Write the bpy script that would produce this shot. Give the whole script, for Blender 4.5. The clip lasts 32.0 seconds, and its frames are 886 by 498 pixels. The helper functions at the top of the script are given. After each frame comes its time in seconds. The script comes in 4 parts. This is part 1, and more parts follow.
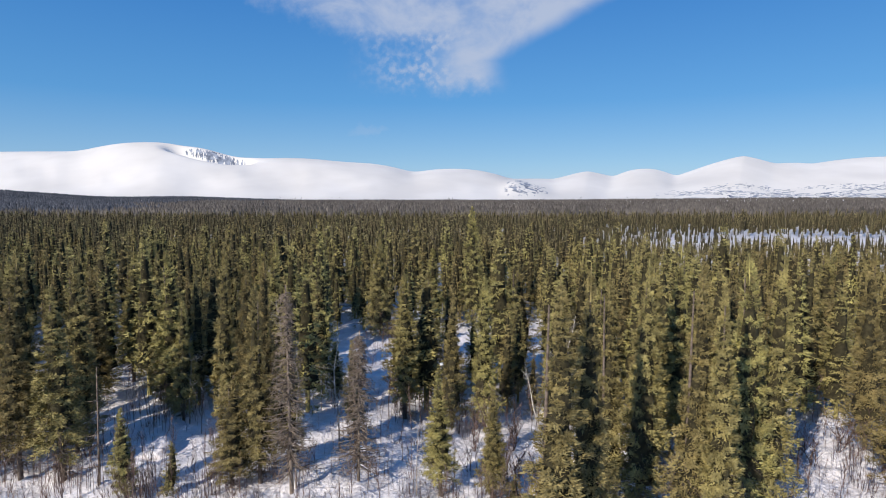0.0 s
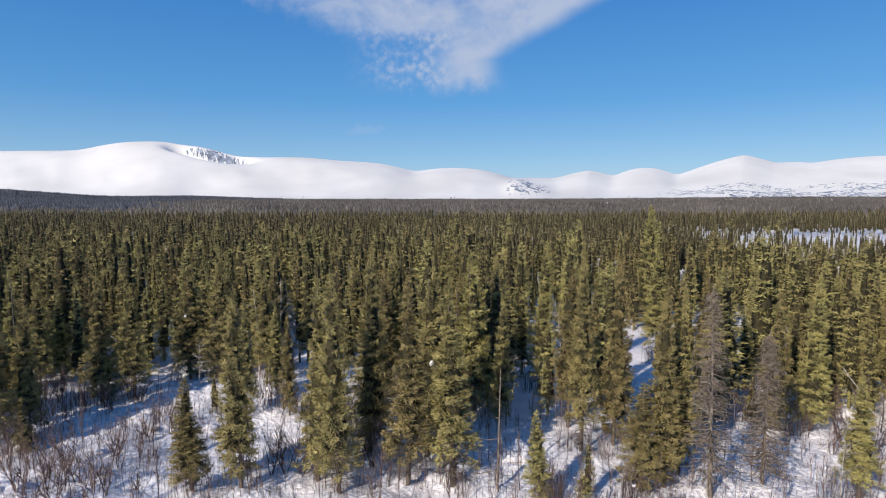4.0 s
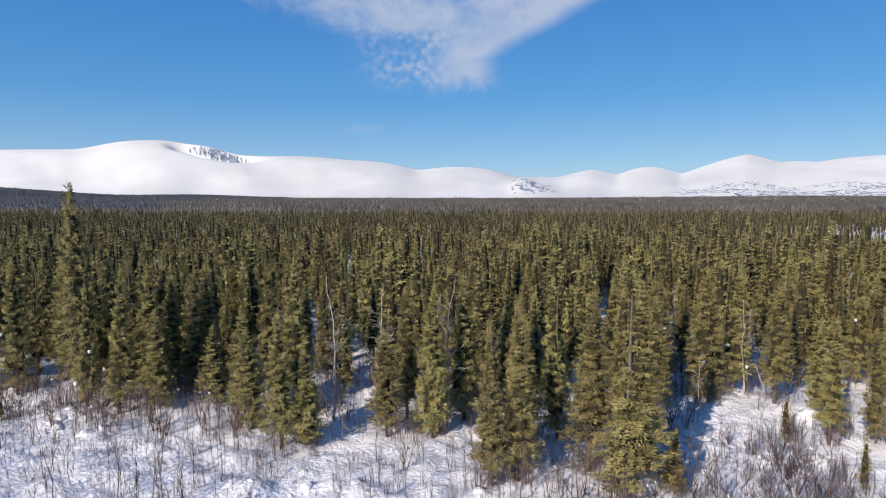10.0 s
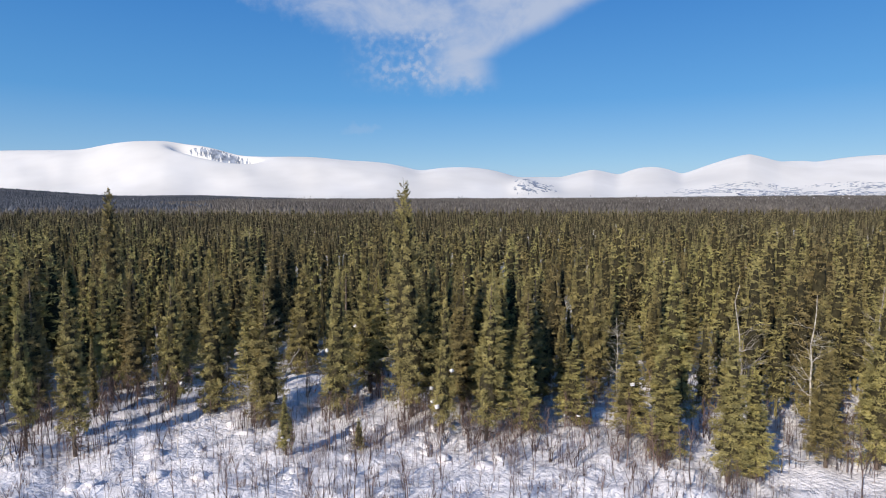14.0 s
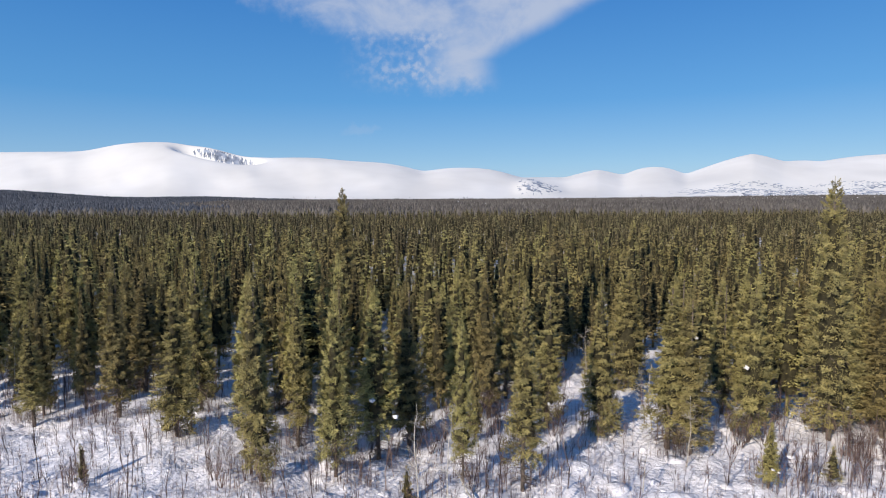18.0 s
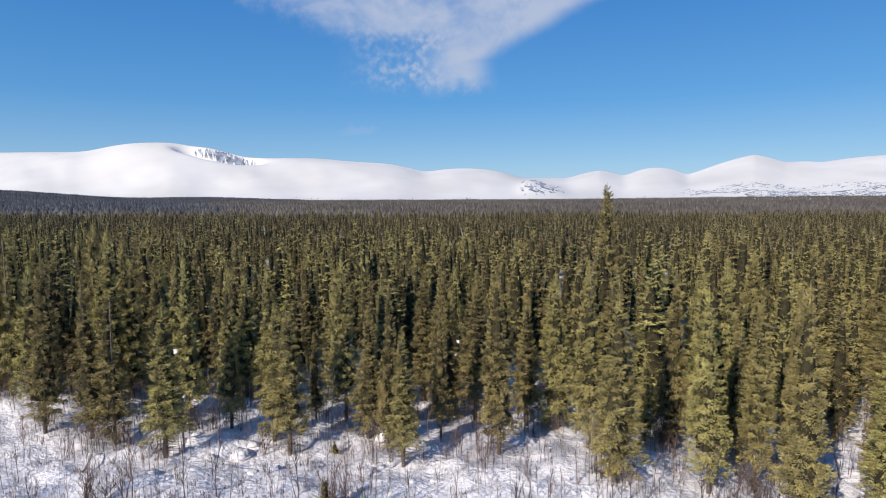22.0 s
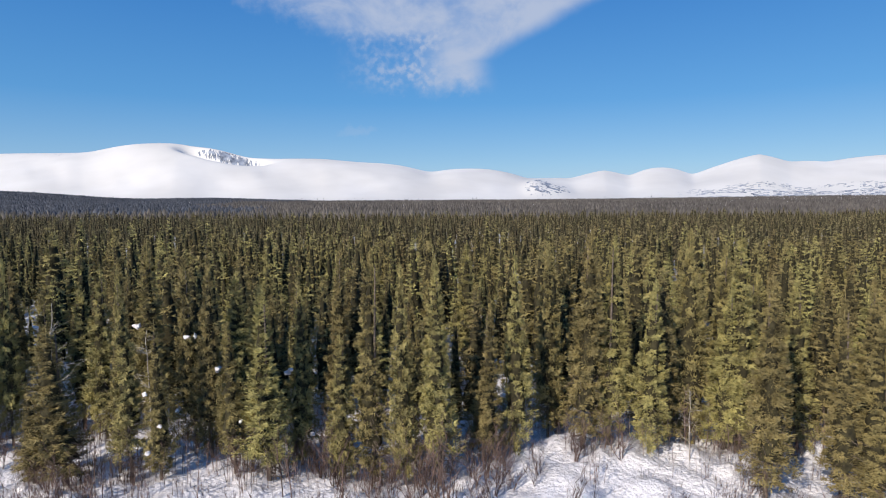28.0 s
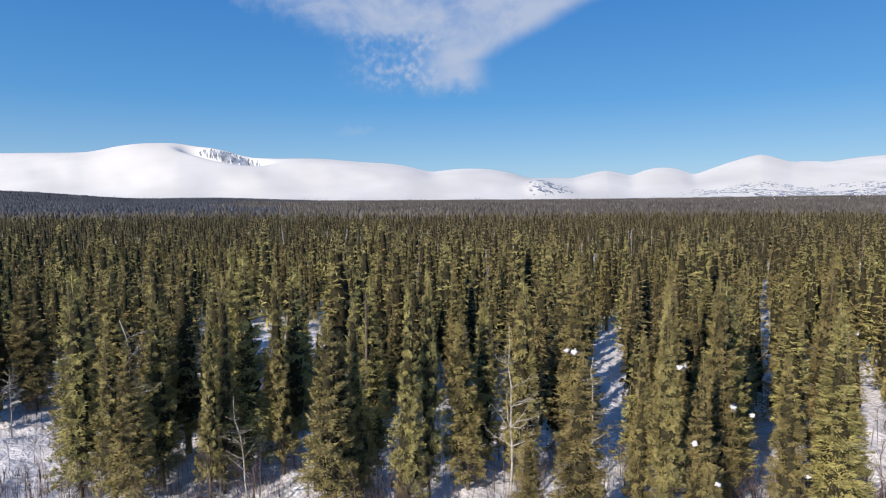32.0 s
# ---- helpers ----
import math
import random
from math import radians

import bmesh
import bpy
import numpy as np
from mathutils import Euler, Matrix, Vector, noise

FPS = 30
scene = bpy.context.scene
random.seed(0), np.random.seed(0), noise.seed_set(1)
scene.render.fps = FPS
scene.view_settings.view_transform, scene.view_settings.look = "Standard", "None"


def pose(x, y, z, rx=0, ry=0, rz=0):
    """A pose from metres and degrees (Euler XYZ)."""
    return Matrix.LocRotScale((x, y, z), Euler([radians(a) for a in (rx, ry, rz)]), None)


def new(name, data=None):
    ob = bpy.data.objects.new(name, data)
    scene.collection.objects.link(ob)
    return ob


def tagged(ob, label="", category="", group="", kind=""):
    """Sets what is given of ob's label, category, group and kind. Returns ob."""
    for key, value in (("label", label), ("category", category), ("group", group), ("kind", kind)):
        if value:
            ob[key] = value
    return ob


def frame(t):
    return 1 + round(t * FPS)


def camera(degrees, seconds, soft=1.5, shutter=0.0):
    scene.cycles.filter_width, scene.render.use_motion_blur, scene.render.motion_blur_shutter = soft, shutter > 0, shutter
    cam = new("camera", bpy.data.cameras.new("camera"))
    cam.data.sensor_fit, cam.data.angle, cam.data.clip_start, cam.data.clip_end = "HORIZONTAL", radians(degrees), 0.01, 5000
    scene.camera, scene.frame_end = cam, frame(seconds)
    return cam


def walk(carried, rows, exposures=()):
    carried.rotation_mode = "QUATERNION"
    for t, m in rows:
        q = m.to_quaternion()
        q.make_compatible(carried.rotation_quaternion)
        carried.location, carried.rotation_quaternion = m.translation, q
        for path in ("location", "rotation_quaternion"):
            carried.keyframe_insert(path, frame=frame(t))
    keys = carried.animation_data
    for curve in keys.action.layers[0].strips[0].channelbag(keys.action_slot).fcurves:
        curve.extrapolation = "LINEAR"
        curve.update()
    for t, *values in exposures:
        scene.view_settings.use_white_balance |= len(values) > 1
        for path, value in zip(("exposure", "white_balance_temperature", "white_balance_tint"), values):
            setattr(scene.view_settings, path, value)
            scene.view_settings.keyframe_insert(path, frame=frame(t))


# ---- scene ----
cam = camera(73.7, 32.0, soft=1.0, shutter=0.15)
# seconds, x, y, z, tilt, lean, turn
PATH = [
    (0, 3.99, -2.88, 17.13, 85.39, 0.00, 0.08),
    (1, -1.22, -2.68, 17.04, 85.37, -0.02, 0.01),
    (2, -7.26, -2.45, 16.97, 85.36, -0.01, -0.03),
    (2.5, -10.46, -2.31, 16.95, 85.36, -0.01, -0.04),
    (3.5, -16.86, -2.12, 16.99, 85.33, 0.01, -0.09),
    (4.5, -23.65, -1.72, 17.03, 85.30, 0.03, -0.15),
    (5, -27.26, -1.33, 17.03, 85.29, 0.03, -0.16),
    (6, -34.46, -0.36, 17.00, 85.29, 0.02, -0.21),
    (7, -41.43, 0.71, 16.96, 85.29, 0.01, -0.25),
    (8, -48.36, 1.71, 16.95, 85.27, -0.01, -0.30),
    (9, -55.41, 2.74, 16.94, 85.23, -0.02, -0.31),
    (10, -62.37, 4.03, 16.94, 85.22, 0.00, -0.33),
    (11, -69.51, 5.48, 16.94, 85.24, 0.05, -0.38),
    (12, -76.69, 6.82, 16.93, 85.25, 0.08, -0.44),
    (13, -83.72, 8.08, 16.93, 85.25, 0.08, -0.49),
    (14, -90.87, 9.35, 16.91, 85.26, 0.10, -0.55),
    (15, -98.12, 10.60, 16.86, 85.29, 0.15, -0.58),
    (15.5, -101.79, 11.20, 16.85, 85.30, 0.18, -0.57),
    (16.5, -108.81, 12.20, 16.93, 85.31, 0.25, -0.54),
    (17.5, -116.12, 13.40, 17.00, 85.30, 0.27, -0.54),
    (18, -120.06, 14.21, 16.99, 85.31, 0.25, -0.56),
    (19, -127.67, 15.95, 16.93, 85.31, 0.20, -0.63),
    (20, -134.64, 17.77, 16.89, 85.33, 0.20, -0.68),
    (21, -141.48, 19.66, 16.87, 85.36, 0.22, -0.72),
    (22, -148.41, 21.59, 16.85, 85.38, 0.23, -0.75),
    (23, -155.80, 23.52, 16.84, 85.38, 0.22, -0.77),
    (24, -163.53, 25.29, 16.85, 85.37, 0.22, -0.79),
    (25, -171.19, 26.92, 16.88, 85.37, 0.25, -0.86),
    (25.5, -175.11, 27.74, 16.91, 85.38, 0.26, -0.89),
    (26.5, -183.39, 29.42, 16.95, 85.40, 0.31, -0.94),
    (27.5, -191.44, 31.24, 17.00, 85.41, 0.35, -0.96),
    (28, -195.18, 32.24, 17.02, 85.41, 0.35, -0.93),
    (29, -202.63, 34.29, 17.06, 85.42, 0.34, -0.94),
    (30, -209.92, 36.25, 17.07, 85.41, 0.33, -1.01),
    (31, -217.34, 38.12, 17.11, 85.40, 0.33, -1.08),
    (32, -224.75, 39.99, 17.17, 85.41, 0.33, -1.15),
]
walk(cam, [(row[0], pose(*row[1:])) for row in PATH])

# ---- light ----
SUN_TURN = 38.0      # the sun stands behind the camera, this far to its left
SUN_UP = 27.5
scene.view_settings.exposure = 0.0
sun = new("sun", bpy.data.lights.new("sun", "SUN"))
sun.data.energy, sun.data.angle, sun.data.color = 4.95, radians(0.5), (1.0, 0.90, 0.79)
sun.matrix_world = pose(0, 0, 60, 90 - SUN_UP, 0, -SUN_TURN)

world = bpy.data.worlds.new("sky")
scene.world = world
world.use_nodes = True
W = world.node_tree
W.nodes.clear()


def wmath(op, a, b=0.0, c=0.0, clamp=False):
    n = W.nodes.new("ShaderNodeMath")
    n.operation, n.use_clamp = op, clamp
    for i, v in enumerate((a, b, c)):
        if isinstance(v, (int, float)):
            n.inputs[i].default_value = v
        else:
            W.links.new(v, n.inputs[i])
    return n.outputs[0]


def wstep(v, lo, hi):
    n = W.nodes.new("ShaderNodeMapRange")
    n.interpolation_type = "SMOOTHSTEP"
    W.links.new(v, n.inputs["Value"])
    n.inputs["From Min"].default_value, n.inputs["From Max"].default_value = lo, hi
    return n.outputs["Result"]


def wnoise(vector, scale, detail, rough=0.55, distortion=0.0):
    n = W.nodes.new("ShaderNodeTexNoise")
    W.links.new(vector, n.inputs["Vector"])
    n.inputs["Scale"].default_value, n.inputs["Detail"].default_value = scale, detail
    n.inputs["Roughness"].default_value, n.inputs["Distortion"].default_value = rough, distortion
    return n.outputs["Fac"]


def wvector(x, y, z):
    n = W.nodes.new("ShaderNodeCombineXYZ")
    for i, v in enumerate((x, y, z)):
        if isinstance(v, (int, float)):
            n.inputs[i].default_value = v
        else:
            W.links.new(v, n.inputs[i])
    return n.outputs[0]


sky = W.nodes.new("ShaderNodeTexSky")
sky.sky_type = "NISHITA"
sky.sun_disc = False
sky.sun_elevation, sky.sun_rotation = radians(SUN_UP), radians(180 + SUN_TURN)
sky.altitude, sky.air_density, sky.dust_density, sky.ozone_density = 600, 1.0, 0.0, 3.0
way = W.nodes.new("ShaderNodeTexCoord").outputs["Generated"]
parts = W.nodes.new("ShaderNodeSeparateXYZ")
W.links.new(way, parts.inputs[0])
ahead = wmath("MAXIMUM", parts.outputs["Y"], 0.05)
cu = wmath("DIVIDE", parts.outputs["X"], ahead)
cv = wmath("DIVIDE", parts.outputs["Z"], ahead)
flat_way = wvector(cu, cv, 0.0)
wob = wmath("MULTIPLY", wmath("SUBTRACT", wnoise(flat_way, 9.0, 4.0), 0.5), 0.09)
fine = wmath("MULTIPLY", wmath("SUBTRACT", wnoise(flat_way, 38.0, 4.0, 0.6), 0.5), 0.05)
wu = wmath("ADD", cu, wob)
wv = wmath("ADD", wmath("ADD", cv, wmath("MULTIPLY", wob, 0.35)), fine)
# one cloud, a wedge that narrows downwards: distances in from its left, right and lower edges
low_edge = wmath("SUBTRACT", wv, 0.182)
from_left = wmath("ADD", wmath("ADD", wu, 0.126), wmath("MULTIPLY", wmath("MAXIMUM", wmath("SUBTRACT", wv, 0.262), 0.0), 2.55))
calm = wmath("ADD", cu, wmath("MULTIPLY", wob, 0.55))
from_right = wmath("SUBTRACT", wmath("ADD", wmath("MULTIPLY", wmath("MAXIMUM", wmath("SUBTRACT", cv, 0.232), 0.0), 1.8), 0.088), calm)
left_soft = wstep(from_left, -0.05, 0.10)
right_soft = wstep(from_right, -0.022, 0.045)
low_soft = wstep(low_edge, -0.012, 0.026)
tilt_way = wvector(wmath("ADD", wmath("MULTIPLY", cu, 7.0), wmath("MULTIPLY", cv, -6.0)), wmath("ADD", wmath("MULTIPLY", cv, 9.0), wmath("MULTIPLY", cu, 3.0)), 2.7)
streak = wstep(wnoise(tilt_way, 1.0, 5.0, 0.6, 0.4), 0.30, 0.62)
ripple = wstep(wnoise(flat_way, 80.0, 3.0, 0.5), 0.36, 0.70)
holes = wstep(wnoise(flat_way, 18.0, 3.0, 0.5), 0.30, 0.60)
body = wmath("ADD", wmath("MULTIPLY", streak, 0.55), 0.30)
lacy = wmath("MULTIPLY", wmath("ADD", wmath("MULTIPLY", ripple, 0.62), 0.12), wmath("ADD", wmath("MULTIPLY", holes, 0.75), 0.25))
solid = wmath("MAXIMUM", wstep(cv, 0.255, 0.300), wstep(cu, -0.045, 0.045))
grain = wmath("ADD", wmath("MULTIPLY", body, solid), wmath("MULTIPLY", lacy, wmath("SUBTRACT", 1.0, solid)))
cover = wmath("MULTIPLY", wmath("MULTIPLY", left_soft, right_soft), wmath("MULTIPLY", low_soft, grain))
cover = wmath("MULTIPLY", cover, wmath("SUBTRACT", 1.0, wstep(cv, 0.42, 0.62)))
# a faint scrap below it
du = wmath("DIVIDE", wmath("ADD", wu, 0.128), 0.036)
dv = wmath("DIVIDE", wmath("SUBTRACT", wv, 0.117), 0.009)
scrap = wmath("SUBTRACT", 1.0, wmath("ADD", wmath("MULTIPLY", du, du), wmath("MULTIPLY", dv, dv)), clamp=True)
cover = wmath("MAXIMUM", cover, wmath("MULTIPLY", scrap, 0.16))
cover = wmath("MULTIPLY", cover, wstep(parts.outputs["Y"], 0.1, 0.3))
mix = W.nodes.new("ShaderNodeMix")
mix.data_type = "RGBA"
W.links.new(cover, mix.inputs[0])
deep = W.nodes.new("ShaderNodeHueSaturation")
deep.inputs["Hue"].default_value, deep.inputs["Saturation"].default_value = 0.5, 1.2
W.links.new(sky.outputs[0], deep.inputs["Color"])
ramp = W.nodes.new("ShaderNodeValToRGB")
W.links.new(wmath("MAXIMUM", parts.outputs["Z"], 0.0), ramp.inputs["Fac"])
for at, colour in ((0.0, (2.6, 4.1, 6.15)), (0.06, (2.0, 3.85, 6.2)), (0.16, (0.76, 2.70, 5.8)), (0.32, (0.36, 1.82, 5.1)), (0.9, (0.3, 1.3, 3.9))):
    e = ramp.color_ramp.elements[0] if at == 0 else ramp.color_ramp.elements.new(at)
    e.color = (*colour, 1)
even = W.nodes.new("ShaderNodeMix")
even.data_type = "RGBA"
even.inputs[0].default_value = 0.78
W.links.new(deep.outputs[0], even.inputs[6])
W.links.new(ramp.outputs[0], even.inputs[7])
W.links.new(even.outputs[2], mix.inputs[6])
mix.inputs[7].default_value = (4.2, 4.75, 6.0, 1)
ground_sky = W.nodes.new("ShaderNodeBackground")
ground_sky.inputs["Strength"].default_value = 0.118
W.links.new(mix.outputs[2], ground_sky.inputs["Color"])
W.links.new(ground_sky.outputs[0], W.nodes.new("ShaderNodeOutputWorld").inputs["Surface"])


# ---- materials ----
def material(name, low, high, scale, rough=0.8, bump=0.0, bump_scale=20.0, fine=0.0, spread=0.0, tuft=0.0, tint=0.0, coord="Object", span=(0.35, 0.65), dist=0.05):
    """Two colours mixed by noise at one scale, grained at a finer one; spread: how much each object differs."""
    m = bpy.data.materials.new(name)
    m.use_nodes = True
    t = m.node_tree
    b = t.nodes["Principled BSDF"]
    b.inputs["Roughness"].default_value = rough
    b.inputs["Specular IOR Level"].default_value = 0.25
    where = t.nodes.new("ShaderNodeNewGeometry").outputs["Position"] if coord == "World" else t.nodes.new("ShaderNodeTexCoord").outputs["Object"]

    def tex(s, detail):
        n = t.nodes.new("ShaderNodeTexNoise")
        n.inputs["Scale"].default_value, n.inputs["Detail"].default_value = s, detail
        t.links.new(where, n.inputs["Vector"])
        return n.outputs["Fac"]

    ramp = t.nodes.new("ShaderNodeMapRange")
    ramp.inputs["From Min"].default_value, ramp.inputs["From Max"].default_value = span
    t.links.new(tex(scale, 3), ramp.inputs["Value"])
    mixer = t.nodes.new("ShaderNodeMix")
    mixer.data_type = "RGBA"
    mixer.inputs[6].default_value, mixer.inputs[7].default_value = (*low, 1), (*high, 1)
    t.links.new(ramp.outputs["Result"], mixer.inputs[0])
    colour = mixer.outputs[2]
    if fine or spread:
        hue = t.nodes.new("ShaderNodeHueSaturation")
        val = t.nodes.new("ShaderNodeMath")
        val.operation = "MULTIPLY_ADD"
        t.links.new(tex(scale * 9, 2), val.inputs[0])
        val.inputs[1].default_value, val.inputs[2].default_value = 2 * fine, 1 - fine
        if spread:
            info = t.nodes.new("ShaderNodeObjectInfo")
            per = t.nodes.new("ShaderNodeMath")
            per.operation = "MULTIPLY_ADD"
            t.links.new(info.outputs["Random"], per.inputs[0])
            per.inputs[1].default_value, per.inputs[2].default_value = 2 * spread, 1 - spread
            both = t.nodes.new("ShaderNodeMath")
            both.operation = "MULTIPLY"
            t.links.new(per.outputs[0], both.inputs[0])
            t.links.new(val.outputs[0], both.inputs[1])
            t.links.new(both.outputs[0], hue.inputs["Value"])
            turn = t.nodes.new("ShaderNodeMath")
            turn.operation = "MULTIPLY_ADD"
            t.links.new(info.outputs["Random"], turn.inputs[0])
            turn.inputs[1].default_value, turn.inputs[2].default_value = 0.026, 0.490
            t.links.new(turn.outputs[0], hue.inputs["Hue"])
        else:
            t.links.new(val.outputs[0], hue.inputs["Value"])
        t.links.new(colour, hue.inputs["Color"])
        colour = hue.outputs["Color"]
    if tint:
        own = t.nodes.new("ShaderNodeAttribute")
        own.attribute_name = "tint"
        tree = t.nodes.new("ShaderNodeHueSaturation")
        for socket, amount in (("Value", 2 * tint), ("Hue", 0.034)):
            k = t.nodes.new("ShaderNodeMath")
            k.operation = "MULTIPLY_ADD"
            t.links.new(own.outputs["Fac"], k.inputs[0])
            k.inputs[1].default_value, k.inputs[2].default_value = amount, (1 - tint if socket == "Value" else 0.485)
            t.links.new(k.outputs[0], tree.inputs[socket])
        t.links.new(colour, tree.inputs["Color"])
        colour = tree.outputs["Color"]
    if tuft:
        each = t.nodes.new("ShaderNodeHueSaturation")
        rnd = t.nodes.new("ShaderNodeMath")
        rnd.operation = "MULTIPLY_ADD"
        t.links.new(t.nodes.new("ShaderNodeNewGeometry").outputs["Random Per Island"], rnd.inputs[0])
        rnd.inputs[1].default_value, rnd.inputs[2].default_value = 2 * tuft, 1 - tuft
        t.links.new(rnd.outputs[0], each.inputs["Value"])
        t.links.new(colour, each.inputs["Color"])
        colour = each.outputs["Color"]
    t.links.new(colour, b.inputs["Base Color"])
    if bump:
        bp = t.nodes.new("ShaderNodeBump")
        bp.inputs["Strength"].default_value, bp.inputs["Distance"].default_value = bump, dist
        t.links.new(tex(bump_scale, 4), bp.inputs["Height"])
        t.links.new(bp.outputs[0], b.inputs["Normal"])
    return m


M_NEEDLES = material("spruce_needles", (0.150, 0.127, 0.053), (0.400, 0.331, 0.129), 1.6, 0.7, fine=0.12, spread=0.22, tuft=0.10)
M_WOOD = material("spruce_bark", (0.085, 0.066, 0.052), (0.20, 0.160, 0.13), 6.0, 0.9, 0.5, 30)
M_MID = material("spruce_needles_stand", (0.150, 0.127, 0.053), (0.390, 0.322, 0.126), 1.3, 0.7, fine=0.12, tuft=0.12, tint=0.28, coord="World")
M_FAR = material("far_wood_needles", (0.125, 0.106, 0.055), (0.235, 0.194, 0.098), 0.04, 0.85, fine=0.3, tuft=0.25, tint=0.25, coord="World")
# distant trees: grey-brown of mixed wood, with distance haze put into the colour
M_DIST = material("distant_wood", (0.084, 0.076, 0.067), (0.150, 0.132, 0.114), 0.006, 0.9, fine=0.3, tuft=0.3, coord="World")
# needles with the blue of distance haze put into their colour
M_HILL = material("hill_needles_haze", (0.055, 0.062, 0.075), (0.098, 0.104, 0.118), 0.012, 0.9, fine=0.3, tuft=0.3, coord="World")
# bare inner twigs, near black so the shade between boughs is in the colour
M_INNER = material("inner_twig_shade", (0.022, 0.019, 0.010), (0.056, 0.049, 0.024), 3.0, 0.95, 0.6, 14, coord="World")
M_BIRCH = material("birch_bark", (0.23, 0.20, 0.17), (0.62, 0.57, 0.50), 5.0, 0.8, 0.3, 25, spread=0.15)
M_DEAD = material("dead_grey_wood", (0.13, 0.102, 0.078), (0.28, 0.228, 0.182), 4.0, 0.9, 0.4, 25)
M_TWIG = material("twig_bark", (0.066, 0.043, 0.037), (0.215, 0.148, 0.125), 0.6, 0.9, fine=0.3, coord="World")
M_SNOW = material("snow", (0.785, 0.757, 0.768), (0.915, 0.885, 0.898), 0.8, 0.55, 0.7, 3.2, coord="World", dist=0.3)


# ---- numbers and meshes ----
rng = np.random.default_rng(7)


def lattice(ix, iy, seed):
    n = (ix.astype(np.int64) * 374761393 + iy.astype(np.int64) * 668265263 + seed * 144665) & 0x7FFFFFFF
    n = ((n ^ (n >> 13)) * 1274126177) & 0x7FFFFFFF
    return ((n ^ (n >> 16)) & 0xFFFF) / 65535.0


def vnoise(x, y, seed=0):
    """Smooth value noise, 0 to 1, of arrays."""
    x, y = np.asarray(x, float), np.asarray(y, float)
    ix, iy = np.floor(x), np.floor(y)
    fx, fy = x - ix, y - iy
    fx, fy = fx * fx * (3 - 2 * fx), fy * fy * (3 - 2 * fy)
    a, b = lattice(ix, iy, seed), lattice(ix + 1, iy, seed)
    c, d = lattice(ix, iy + 1, seed), lattice(ix + 1, iy + 1, seed)
    return (a * (1 - fx) + b * fx) * (1 - fy) + (c * (1 - fx) + d * fx) * fy


def smooth(v, lo, hi):
    k = np.clip((np.asarray(v, float) - lo) / (hi - lo), 0, 1)
    return k * k * (3 - 2 * k)


def wood_edge(x):
    """How far ahead (y) the wood begins at x."""
    x = np.asarray(x, float)
    return 31 - 0.155 * np.minimum(x, 20) + 0.5 * np.sin(x * 0.21)


def ground_z(x, y):
    """Height of the snow: hummocks near by, a slow rise to the foot of the fells, wooded hills to the west."""
    x, y = np.asarray(x, float), np.asarray(y, float)
    far = np.hypot(x + 110, y)
    z = (vnoise(x / 14, y / 14, 3) - 0.5) * 1.0 + (vnoise(x / 4.2, y / 4.2, 4) - 0.5) * 0.35 * smooth(y + 0.155 * np.clip(x, -300, 60), 0, 14)
    near = (1 - smooth(y, 90, 160)) * smooth(y + 0.155 * np.clip(x, -300, 60), 8, 16)
    z = z + near * (smooth(vnoise(x / 2.1, y / 2.1, 5), 0.4, 0.8) * 0.2 + smooth(vnoise(x / 0.85, y / 0.85, 6), 0.45, 0.8) * 0.30 - 0.08)
    for mx, my, high, wide in ((-100, 58, 1.1, 5.0), (-184, 69, 1.4, 6.0), (-36, 50, 0.8, 6.0), (-139, 57, 0.7, 5.0)):
        z = z + high * np.exp(-((x - mx) / (1.6 * wide)) ** 2 - ((y - my) / wide) ** 2)
    z = z + smooth(far, 500, 3300) * 17
    z = z + 45 * np.exp(-(((x + 2170) / 590) ** 4) - ((y - 2400) / 420) ** 2)
    z = z + 15 * np.exp(-(((x + 1290) / 330) ** 2) - ((y - 2900) / 340) ** 2)
    z = z + 10 * np.exp(-(((x - 1700) / 900) ** 2) - ((y - 2700) / 500) ** 2)
    return z


def raw_mesh(name, verts, faces, mats, index=None, shade_smooth=False):
    """A mesh from arrays of corners and of triangles or quads."""
    verts, faces = np.asarray(verts, np.float32), np.asarray(faces, np.int32)
    me = bpy.data.meshes.new(name)
    k = faces.shape[1]
    me.vertices.add(len(verts))
    me.vertices.foreach_set("co", verts.ravel())
    me.loops.add(faces.size)
    me.loops.foreach_set("vertex_index", faces.ravel())
    me.polygons.add(len(faces))
    me.polygons.foreach_set("loop_start", np.arange(0, faces.size, k, dtype=np.int32))
    if index is not None:
        me.polygons.foreach_set("material_index", np.asarray(index, np.int32))
    if shade_smooth:
        me.polygons.foreach_set("use_smooth", np.ones(len(faces), bool))
    for m in mats:
        me.materials.append(m)
    me.update()
    me.validate()
    return me


def joined(pieces):
    """Several (verts, faces) as one."""
    vs, fs, n = [], [], 0
    for v, f in pieces:
        vs.append(v)
        fs.append(np.asarray(f) + n)
        n += len(v)
    return np.concatenate(vs), np.concatenate(fs)


